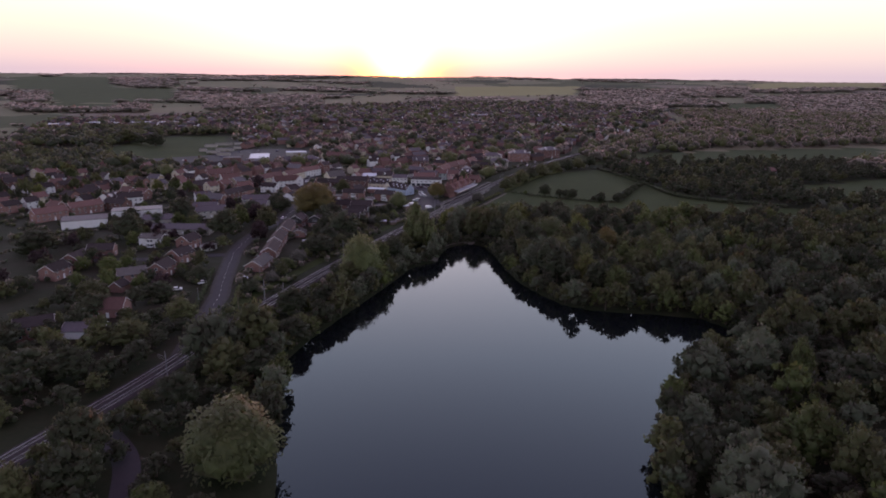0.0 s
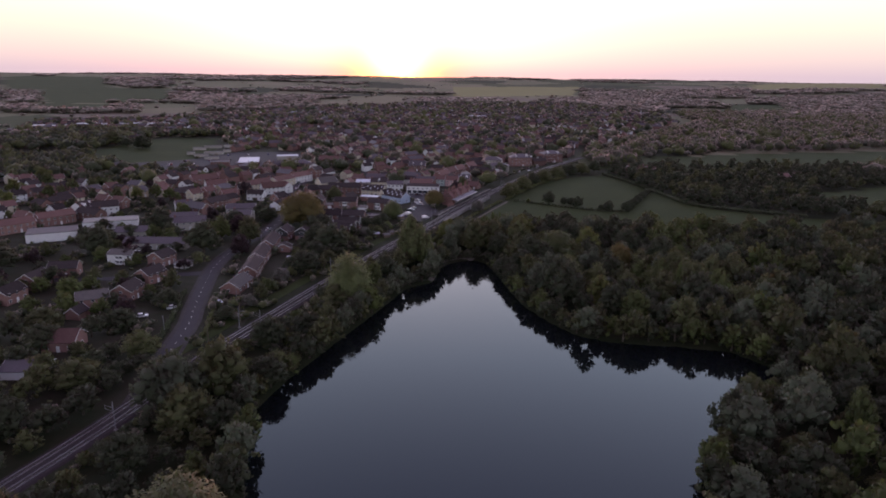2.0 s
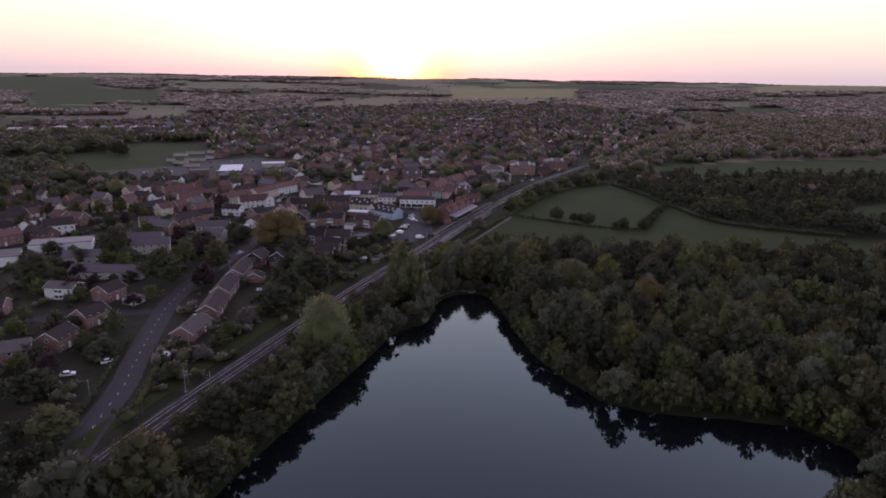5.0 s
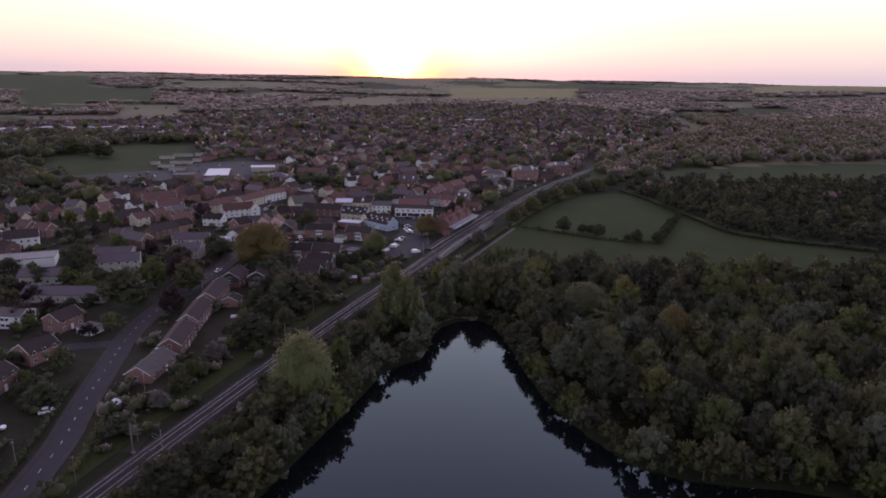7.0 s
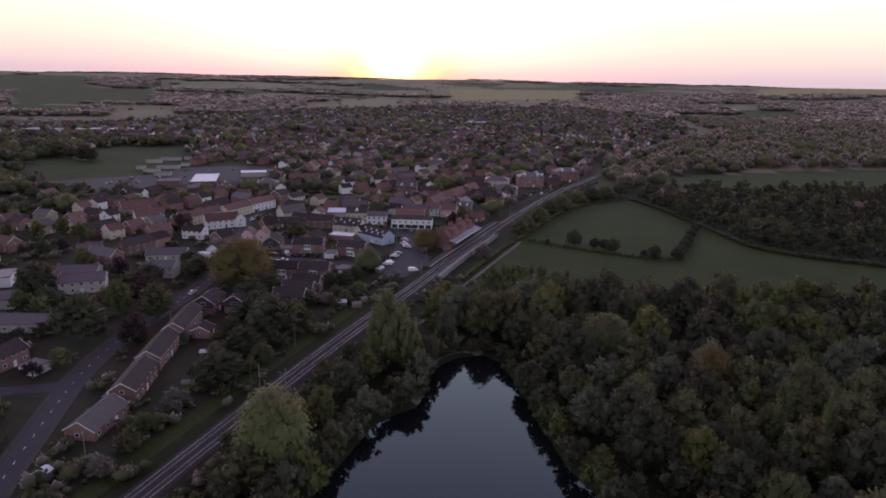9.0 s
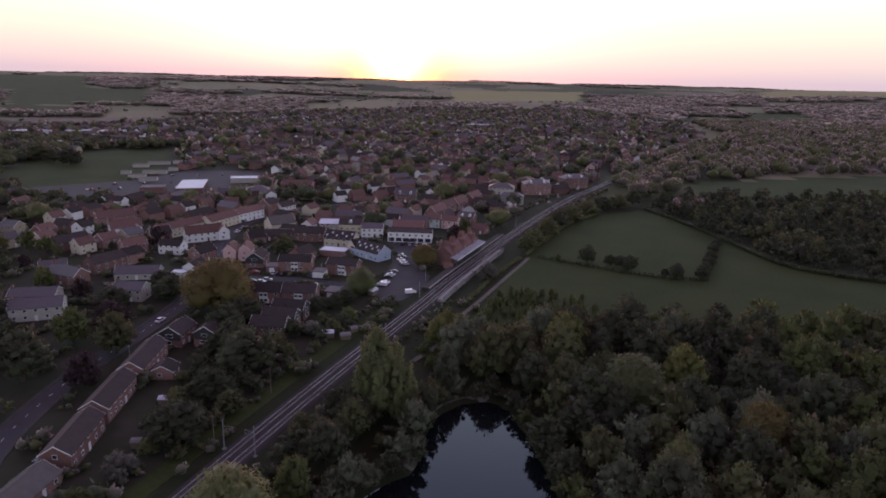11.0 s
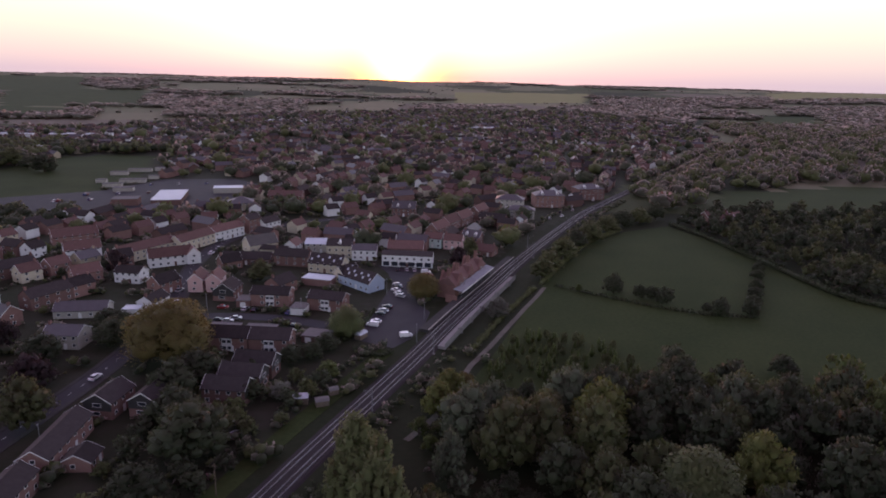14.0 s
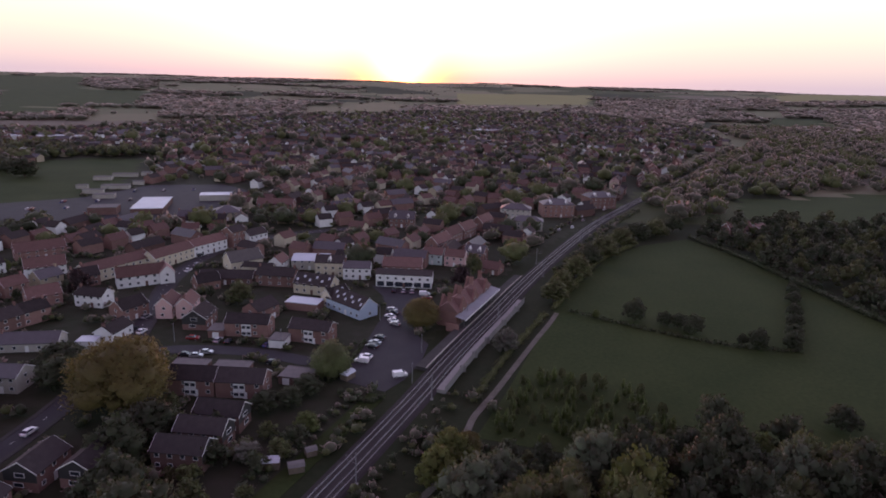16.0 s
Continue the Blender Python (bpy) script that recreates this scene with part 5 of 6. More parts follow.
house(263.8, 1093.9, 20, 14.4, 9, 6, 9, "white", "tile_brown", "large white house among trees")
# along the road beside the railway
STEP = dict(W=6.9, eave=4.6, ridge=6.8, wall="brick", roof="tile_brown", group="row beside the road", split=True, chimneys=0)
house(-86.2, 312.4, 95, L=18.6, label="stepped brick row house with a dark roof and white bargeboards", **STEP)
house(-88.4, 334.5, 94, L=19.8, label="stepped brick row house with a dark roof and white bargeboards", **STEP)
house(-89.6, 358.5, 93, L=21, label="stepped brick row house with a dark roof and white bargeboards", **STEP)
house(-87, 292.7, 84, 15, 8, 2.8, 5.2, "brick", "tile_grey", "brick bungalow with a pale grey roof", split=True, chimneys=0)
house(-81.2, 353.5, 93, 6, 7, 2.6, 4.4, "brick", "tile_brown", "low brick extension with a dark roof", split=True, chimneys=0)
house(-133.7, 327.7, 72, 10.2, 8, 4.6, 7, "brick", "tile_brown", "brick house with white bargeboards", split=True, chimneys=0)
flat_block(-121.9, 323.4, 70, 6, 6, 2.5, "white", "low garage with a white front", "garage", doors=1)
house(-127.4, 301.3, 66, 10.2, 8, 4.4, 6.8, "brick", "tile_brown", "brick house with a white window band in its gable", split=True, chimneys=0)
house(-152.8, 329.3, -5, 12, 8, 5, 6.6, "white", "tile_grey", "house with white panels and a pale roof", split=True, chimneys=0, panels=1)
house(-148.4, 357.3, 1, 32.4, 9.5, 3.4, 5.6, "stone", "slate", "long low school building with pale walls and a slate roof", category="school building", name="school_building", chimneys=0, barge=False)
house(-171.1, 378.4, 12, 16.8, 9, 4, 6.2, "stone", "slate", "pale school building with a slate roof", category="school building", name="school_building", chimneys=0, barge=False)
flat_block(-195.2, 402.6, 22, 28.8, 13.2, 4.4, "white", "white flat-roofed modern building", "workshop", name="workshop", top="slate")
house(-155.7, 412.1, 10, 16.8, 9, 5, 7.2, "stone", "slate", "grey rendered house with a slate roof")
for x, y, tn in ((-172.2, 273.6, 80), (-172.8, 291.9, 85), (-127.3, 279.7, 85)):
    house(x, y, tn, 10.8, 8, 4.5, 7, "brick", "tile_brown", "brick house with white bargeboards and window band", chimneys=0, split=True)
house(-169.4, 308.4, 12, 12, 8, 4.2, 6.5, "brick", "tile_brown", "brick house with a dark roof", chimneys=0)
house(-135.5, 267.9, 28, 11.4, 8, 4.8, 7, "brick", "tile_grey", "brick house with a pale tiled roof", split=True, chimneys=0)
house(-135.9, 257.2, 80, 6, 5.5, 2.6, 4.6, "brick", "tile_brown", "small brick garage with a pitched roof", category="garage", name="garage", chimneys=0, windows=False)
house(-141.6, 208.7, 30, 12, 8.5, 5, 7, "brick", "tile_brown", "large red brick house among trees", chimneys=0)
house(-125.5, 210.4, 2, 12, 9, 2.8, 4.5, "white", "slate", "low white garage block with a dark roof", category="garage", name="garage", chimneys=0, windows=False)
house(-125.6, 230.4, 4, 10.8, 9, 3.5, 6.5, "brick", "tile_red", "house with a dark red roof", chimneys=0)
flat_block(-212.9, 373.6, 26, 24, 15.6, 4.6, "white", "long white flat-roofed shop building", "shop", name="shop", top="felt")
house(-242, 386.7, 55, 19.2, 8, 5.4, 8, "brick", "tile_red", "red brick terrace with many chimneys", category="terrace", chimneys=2)
house(-231.3, 407.6, 52, 20.4, 8, 5.4, 8, "brick", "tile_red", "red brick terrace with many chimneys", category="terrace", chimneys=2)
house(-226.1, 430.2, 85, 14.4, 9, 6.5, 9.5, "white", "tile_brown", "tall white building with gabled bays", dormers=2)
house(-214.8, 434.5, 30, 15.6, 9, 6, 9, "white", "tile_brown", "white building with dark windows")
house(-147.3, 399.7, 20, 17.5, 9, 5, 7.5, "stone", "slate", "pale house with a slate roof")
house(-169.9, 448.6, 30, 10.8, 8, 5, 7.5, "white", "slate", "white house with a slate roof")
house(303.5, 600.9, 20, 10.8, 8, 5, 8, "white", "tile_red", "white cottage with a red roof in the trees", chimneys=1)
house(316.6, 606.2, 70, 10.8, 7, 5, 7.5, "white", "tile_red", "white cottage with a red roof in the trees")
house(-271.7, 587.5, 90, 13.2, 7, 5, 8, "brick", "tile_red", "brick house with a pale gable")
house(184.3, 642.4, 15, 16.8, 9, 5, 8, "brick", "tile_red", "red brick house at the end of the meadow", chimneys=2)
house(198.9, 646.2, 40, 10.8, 8, 4.5, 7, "brick", "tile_red", "red brick house at the end of the meadow")
flat_block(-193.2, 677, 14, 19.2, 40.8, 3.8, "brick_dark", "supermarket with a wide pale flat roof", "supermarket", name="supermarket", top="sheet_roof")
flat_block(-215.9, 658.3, 14, 16.8, 12, 4.5, "brick", "low brick supermarket annex", "supermarket", name="supermarket", top="felt")
flat_block(-163.5, 714.7, 14, 21.6, 12, 4, "stone", "low store with a pale flat roof", "store", name="store", top="sheet_roof")

for x, y, L, W in ((-277, 744, 8, 5), (-283, 787, 14, 7), (-274, 807, 20, 5), (-260, 817, 8, 7), (-259, 726, 14, 5), (-253, 748, 20, 7), (-245, 769, 8, 5), (-242, 709, 14, 7)):
    flat_block(x, y, 12, L, W, 2.8, "stone", "low pale storage unit in a depot yard", "storage unit", name="storage_unit", top="felt")

# ---------------------------------------------------------------- station
c, way, side = along(493)
turn = math.degrees(math.atan2(way[1], way[0]))
at = c - side * 12.4
station = thing("station_building", pose(at[0], at[1], 0, 0, 0, turn), "red brick station building with steep stepped gables", "station")
sb = Build()
sb.box(-19, -4, -0.3, 19, 4, 6.2)
for gx0 in (-13, 0, 13):
    for s in (-1, 1):
        y0, y1 = s * 3.6, s * 4.4
        sb.solid([(gx0 - 3, y0, 0), (gx0 + 3, y0, 0), (gx0 + 3, y0, 6.6), (gx0 + 1.6, y0, 8.0), (gx0 + 1.0, y0, 9.6), (gx0, y0, 10.4), (gx0 - 1.0, y0, 9.6), (gx0 - 1.6, y0, 8.0), (gx0 - 3, y0, 6.6)] +
                 [(gx0 - 3, y1, 0), (gx0 + 3, y1, 0), (gx0 + 3, y1, 6.6), (gx0 + 1.6, y1, 8.0), (gx0 + 1.0, y1, 9.6), (gx0, y1, 10.4), (gx0 - 1.0, y1, 9.6), (gx0 - 1.6, y1, 8.0), (gx0 - 3, y1, 6.6)],
                 [tuple(range(9)), tuple(range(9, 18))[::-1]] + [(i, 9 + i, 9 + (i + 1) % 9, (i + 1) % 9) for i in range(9)])
part("wall", sb.done("wall", "brick"), station)
rb = Build()
rb.solid([(-19.3, -4.4, 6), (19.3, -4.4, 6), (19.3, 4.4, 6), (-19.3, 4.4, 6), (-18.5, 0, 9.4), (18.5, 0, 9.4)], [(0, 1, 5, 4), (1, 2, 5), (2, 3, 4, 5), (3, 0, 4), (3, 2, 1, 0)])
for gx0 in (-13, 0, 13):
    rb.solid([(gx0 - 2.7, -4, 6.4), (gx0 + 2.7, -4, 6.4), (gx0, -4, 9.5), (gx0 - 2.7, 4, 6.4), (gx0 + 2.7, 4, 6.4), (gx0, 4, 9.5)], [(0, 1, 2), (5, 4, 3), (0, 2, 5, 3), (1, 4, 5, 2), (0, 3, 4, 1)])
part("roof", rb.done("roof", "tile_red"), station)
for cx in (-16.5, -6.5, 6.5, 16.5):
    ch = part("chimney", Build().box(cx - 0.5, -0.7, 8, cx + 0.5, 0.7, 12.2).box(cx - 0.6, -0.8, 11.9, cx + 0.6, 0.8, 12.2).done("chimney", "brick"), station)
    part("chimney_pot", Build().tube((cx, -0.3, 12.2), (cx, -0.3, 12.8), 0.15, 0.13).tube((cx, 0.3, 12.2), (cx, 0.3, 12.8), 0.15, 0.13).done("chimney_pot", "tile_red"), ch)
for gx0 in (-13, 0, 13):
    for s in (-1, 1):
        for wx, z in ((-1.2, 1.2), (1.2, 1.2), (0, 4.4)):
            window(station, pose(gx0 + wx, s * 4.41, z, 0, 0, 0 if s < 0 else 180), 1.2, 1.6, split=True)
house_spots.append((at[0], at[1], 19))
at = c - side * 6.6
canopy = thing("platform_canopy", pose(at[0], at[1], 0, 0, 0, turn), "long platform canopy with a pale sheet roof on posts", "canopy")
part("roof", Build().solid([(-20.5, -2.2, 4.3), (20.5, -2.2, 4.3), (20.5, 1.9, 5.0), (-20.5, 1.9, 5.0), (-20.5, -2.2, 4.1), (20.5, -2.2, 4.1), (20.5, 1.9, 4.8), (-20.5, 1.9, 4.8)], [(0, 1, 2, 3), (4, 7, 6, 5), (0, 4, 5, 1), (1, 5, 6, 2), (2, 6, 7, 3), (3, 7, 4, 0)]).done("roof", "dull_sheet"), canopy)
part("valance", Build().box(-20.5, -2.26, 3.75, 20.5, -2.2, 4.3).done("valance", "white"), canopy)
for i in range(7):
    part("post", Build().tube((-19 + i * 6.3, -1.2, 1.1), (-19 + i * 6.3, -1.2, 4.2), 0.09, 0.08).done("post", "steel"), canopy)
wall_at = c - side * 8.4 - way * 23
tagged(new("station_wall", Build().box(-2.5, -0.2, 0, 2.5, 0.2, 3).done("station_wall", "brick")), "red brick wall at the end of the canopy", "wall").matrix_basis = pose(wall_at[0], wall_at[1], 0, 0, 0, turn + 90)

# ---------------------------------------------------------------- sheds and garden things
def shed(x, y, turn, L, W, h, mat, label, name="shed"):
    t = thing(name, pose(x, y, 0, 0, 0, turn), label, "shed")
    part("wall", Build().box(-L / 2, -W / 2, -0.1, L / 2, W / 2, h).done("wall", "timber"), t)
    b, a = W / 2 + 0.15, L / 2 + 0.15
    part("roof", Build().solid([(-a, -b, h), (a, -b, h), (a, b, h), (-a, b, h), (-a, -b * 0.5, h + 0.6), (a, -b * 0.5, h + 0.6), (a, b * 0.5, h + 0.6), (-a, b * 0.5, h + 0.6), (-a, 0, h + 0.75), (a, 0, h + 0.75)],
                                [(0, 1, 5, 4), (4, 5, 9, 8), (8, 9, 6, 7), (7, 6, 2, 3), (0, 4, 8, 7, 3), (1, 2, 6, 9, 5), (0, 3, 2, 1)]).done("roof", mat), t)
    part("door", Build().box(-0.4, -W / 2 - 0.05, 0, 0.4, -W / 2, h - 0.2).done("door", "timber"), t)


shed(-37, 385.8, 8, 4.2, 3.0, 2.0, "sheet_roof", "garden shed with a pale curved roof")
shed(-30.7, 384.6, 20, 3.6, 2.6, 1.7, "felt", "low garden shed with a grey roof")
shed(-28.6, 391.2, 30, 2.6, 2.0, 1.6, "felt", "small weathered garden shed")
shed(-87.6, 269, 75, 3.6, 3, 2.0, "sheet_roof", "garden shed with a pale roof beside the road")
shed(-25.8, 433, 60, 4.2, 2.6, 1.9, "sheet_roof", "low store with a pale tarpaulin cover")
shed(-72, 314.4, 5, 2.4, 2, 1.8, "felt", "small garden shed behind the row")
shed(-74.4, 336, 5, 2.4, 2, 1.8, "sheet_roof", "small garden shed behind the row")
tramp = thing("trampoline", pose(-49.2, 367, 0), "round garden trampoline with a grey mat and metal legs", "trampoline")
part("mat", Build().tube((0, 0, 0.82), (0, 0, 0.86), 1.7, 1.7, 20).done("mat", "felt"), tramp)
ringb = Build()
for i in range(20):
    a0, a1 = 2 * math.pi * i / 20, 2 * math.pi * (i + 1) / 20
    ringb.tube((1.95 * math.cos(a0), 1.95 * math.sin(a0), 0.86), (1.95 * math.cos(a1), 1.95 * math.sin(a1), 0.86), 0.16, 0.16, 5)
part("frame", ringb.done("frame", "sheet_roof"), tramp)
for i in range(6):
    a0 = 2 * math.pi * i / 6
    part("leg", Build().tube((1.8 * math.cos(a0), 1.8 * math.sin(a0), 0), (1.8 * math.cos(a0), 1.8 * math.sin(a0), 0.8), 0.03, 0.03, 5).done("leg", "steel"), tramp)

# ---------------------------------------------------------------- cars
def car_kind(paint, van, label):
    t = thing("van" if van else "car", pose(0, 0, -400), label, "van" if van else "car", "parked cars")
    prof = [(-2.1, 0.35), (2.1, 0.35), (2.15, 0.75), (1.9, 0.92), (0.95, 1.0), (-1.75, 1.02), (-2.15, 0.85)] if not van else [(-2.3, 0.35), (2.2, 0.35), (2.25, 0.9), (1.7, 1.15), (1.1, 1.25), (-2.3, 1.25)]
    cab = [(1.0, 0.98), (0.35, 1.45), (-1.1, 1.47), (-1.8, 1.0)] if not van else [(1.25, 1.22), (0.7, 1.9), (-2.2, 1.92), (-2.3, 1.22)]
    def shell(q, w0, w1, name, mat, parent, label=""):
        k = len(q)
        vs = [(x, -(w0 if z < 1.1 else w1), z) for x, z in q] + [(x, (w0 if z < 1.1 else w1), z) for x, z in q]
        return part(name, mesh(name, vs, [tuple(range(k))[::-1], tuple(range(k, 2 * k))] + [(i, (i + 1) % k, k + (i + 1) % k, k + i) for i in range(k)], [mat]), parent, label)
    shell(prof, 0.88, 0.9 if van else 0.88, "body", paint, t)
    shell(cab, 0.86, 0.66 if not van else 0.84, "cabin", "glass" if not van else paint, t, "dark glazed cabin" if not van else "")
    roof = Build().box(-1.15, -0.64, 1.46, 0.38, 0.64, 1.52) if not van else Build().box(0.75, -0.8, 1.3, 1.24, 0.8, 1.8)
    part("roof" if not van else "windscreen", roof.done("roof", paint if not van else "glass"), t)
    wheel = Build().tube((0, -0.1, 0), (0, 0.1, 0), 0.32, 0.32, 10).done("tyre", "tyre")
    rim = Build().tube((0, -0.11, 0), (0, 0.11, 0), 0.19, 0.19, 8).done("rim", "car_silver")
    for x in (-1.35, 1.35):
        for y in (-0.82, 0.82):
            w = part("wheel", wheel, t, at=pose(x, y, 0.32))
            part("rim", rim, w)
    for y in (-0.6, 0.6):
        part("headlight", Build().box(2.05, y - 0.2, 0.62, 2.17, y + 0.2, 0.78).done("headlight", "lamp_clear"), t)
        part("tail_light", Build().box(-2.2 if not van else -2.34, y - 0.15, 0.7, -2.05, y + 0.15, 0.88).done("tail_light", "lamp_red"), t)
    spare.append(t)
    return t


CARS = {"white": car_kind("car_white", False, "white hatchback car parked on asphalt"), "silver": car_kind("car_silver", False, "silver saloon car parked on asphalt"), "black": car_kind("car_black", False, "black hatchback car parked on asphalt"),
        "red": car_kind("car_red", False, "red hatchback car parked on asphalt"), "blue": car_kind("car_blue", False, "blue hatchback car parked on asphalt"), "van": car_kind("car_white", True, "white delivery van parked on asphalt")}


def park(kind, x, y, turn, z=0.06):
    copy_thing(CARS[kind], pose(x, y, z, 0, 0, turn))


for row in (("van", -23, 444.6, 165), ("white", -22.1, 448.1, 165), ("black", -21.1, 456.5, 160), ("silver", -20.4, 459.8, 160), ("black", -19.2, 464.4, 160), ("silver", -17.3, 493, 150), ("black", -16.3, 489.6, 150), ("white", -15.8, 481.2, 150),
            ("silver", -14.9, 477.8, 150), ("white", -17.3, 485.5, 150), ("van", -10, 435.1, 20), ("black", -18.5, 516.5, 95), ("silver", -14.3, 516, 95), ("silver", -10.6, 515.5, 95), ("van", -5, 512.9, 5), ("red", -3.8, 508.3, 10)):
    park(*row)
for row in (("red", -83.4, 459.6, 0, 0.0), ("silver", -74.2, 458.2, 80, 0.0), ("black", -70.3, 457.7, 80, 0.0), ("blue", -56.4, 455.5, 70, 0.0), ("black", -80.4, 445.7, 5), ("silver", -76.8, 445.2, 5), ("silver", -74.6, 448.1, 5), ("black", -51.1, 441.6, -10),
            ("white", -101, 397.2, 80), ("white", -103, 463.9, 75), ("silver", -107.9, 478.3, 75), ("black", -107.3, 466.3, 75), ("red", -91.9, 314.4, 95, 0.0), ("black", -91.2, 307.7, 60, 0.0), ("white", -112.2, 258, 20, 0.0), ("white", -104.6, 267.4, 30, 0.0),
            ("white", -115.2, 537.6, 80), ("silver", -114.7, 547.2, 80), ("black", -119.8, 564, 70)):
    park(*row)
for i in range(18):
    k = ("silver", "white", "black", "blue", "red")[int(rng.integers(5))]
    x, y = (-266 + 6.6 * (i % 12) + rng.uniform(-1, 1), (662, 686, 727)[i % 3] + 0.3 * (6.6 * (i % 12)) + rng.uniform(-1, 1))
    if inside(MARKET, [x], [y])[0] and all(math.hypot(x - a, y - b) > r for a, b, r in house_spots[-3:]):
        park(k, float(x), float(y), 100 + float(rng.uniform(-8, 8)))
for i in range(9):
    c, way, side = along(638 + i * 10)
    o = -10 if i % 2 else -15
    park(("silver", "white", "black")[i % 3], *(c + side * o), math.degrees(math.atan2(way[1], way[0])) + 8, 0.0)

# ---------------------------------------------------------------- driftwood in the cove
def branch(x, y, turn, label):
    t = thing("fallen_branch", pose(x, y, -0.75, 0, 0, turn), label, "branch")
    part("limb", Build().tube((0, 0, 0), (2.6, 0.2, 0.9), 0.14, 0.08).done("limb", "driftwood"), t)
    part("twig", Build().tube((1.4, 0.1, 0.5), (2.2, 1.1, 1.5), 0.07, 0.03).done("twig", "driftwood"), t)
    part("twig", Build().tube((0.8, 0.05, 0.3), (1.3, -1.0, 1.3), 0.07, 0.03).done("twig", "driftwood"), t)


for x, y, tn in ((0.4, 331, 200), (1.2, 334.5, 160), (-1.0, 327, 230), (23, 338, -20), (24.4, 334, -60), (-52, 189, 150)):
    branch(x, y, tn, "pale bare fallen branch at the water's edge")

# ---------------------------------------------------------------- the rest of the town
STOCK = []
for i, (wall, roof, L, W, e, r, lb) in enumerate((("brick", "tile_red", 9.5, 7.6, 5, 7.8, "brick house with a red tiled roof"), ("brick", "tile_brown", 11, 8, 5, 7.6, "brick house with a brown tiled roof"), ("cream", "tile_red", 9, 7.4, 5, 7.8, "cream rendered house with a red roof"),
                                                ("white", "tile_brown", 8.5, 7.4, 5, 7.8, "white rendered house with a brown roof"), ("buff", "slate", 10, 8, 5, 7.8, "buff brick house with a slate roof"), ("brick_dark", "tile_brown", 17, 8, 5, 7.8, "dark brick terrace with a brown roof"),
                                                ("brick", "slate", 16, 8, 5.2, 8.2, "brick terrace with a slate roof"), ("brick", "tile_red", 10, 8, 2.8, 5.4, "brick bungalow with a red roof"))):
    t = house(0, 0, 0, L, W, e, r, wall, roof, lb, group="houses of the town", at=pose(0, 0, -400), barge=i % 2 == 0, chimneys=1 + (i > 4), windows=True, rows=None)
    spare.append(t)
    STOCK.append((t, math.hypot(L, W) / 2, L, W, e, r, wall, roof))

blocks = np.stack([rng.uniform(-720, 552, 330), rng.uniform(180, 2064, 330)], 1)
block_turn = rng.choice([62, 62, 55, 70, -28, 20, -10, 40, 75], len(blocks)) + rng.uniform(-8, 8, len(blocks))
cand = []
for b, (bx, by) in enumerate(blocks):
    a = radians(block_turn[b])
    u, w = np.array([math.cos(a), math.sin(a)]), np.array([-math.sin(a), math.cos(a)])
    for i in range(-7, 8):
        for j in range(-6, 7):
            q = np.array([bx, by]) + u * (i * 13.5) + w * (j * 17 + (3 if j % 2 else -3)) + rng.uniform(-1.2, 1.2, 2)
            if np.argmin(np.hypot(blocks[:, 0] - q[0], blocks[:, 1] - q[1])) == b:
                cand.append((q[0], q[1], block_turn[b] + (180 if j % 2 else 0)))
cand = np.array(cand)
ok = inside(TOWN, cand[:, 0], cand[:, 1]) & (away(track_line, cand[:, 0], cand[:, 1]) > 16) & (away(road_line, cand[:, 0], cand[:, 1]) > 10.5) & (away(CLOSE, cand[:, 0], cand[:, 1]) > 11) & (away(BRANCH, cand[:, 0], cand[:, 1]) > 9)
for poly in (YARD, MARKET, PLAYING):
    ok &= ~inside(poly, cand[:, 0], cand[:, 1]) & (away(poly, cand[:, 0], cand[:, 1], True) > 9)
ok &= ~((cand[:, 1] < 414) & (cand[:, 0] > -110)) & ~((cand[:, 1] < 480) & (cand[:, 0] > -79)) & (cand[:, 1] > 400) & (np.abs(cand[:, 0]) < 0.74 * cand[:, 1] + 10)
for poly in ([(-396, 840), (-300, 672), (-360, 600), (-504, 744)], [(-228, 1080), (-72, 1128), (-60, 1188), (-240, 1152)], [(-300, 564), (-258, 528), (-228, 600), (-282, 636)]):
    ok &= ~inside(poly, cand[:, 0], cand[:, 1])
cand = cand[ok]
cand = cand[np.argsort(cand[:, 1])]
far = {"brick": [[], []], "brick_dark": [[], []], "cream": [[], []], "white": [[], []], "buff": [[], []], "tile_red": [[], []], "tile_brown": [[], []], "slate": [[], []]}
spots, spot_cells = [], {}


def add_spot(x, y, r):
    spots.append((x, y, r))
    spot_cells.setdefault((int(x // 40), int(y // 40)), []).append((x, y, r))


def near_spots(x, y):
    i, j = int(x // 40), int(y // 40)
    return [q for a in (-1, 0, 1) for b in (-1, 0, 1) for q in spot_cells.get((i + a, j + b), ())]


for a, b, r in house_spots:
    add_spot(a, b, r)
kept, green = 0, []


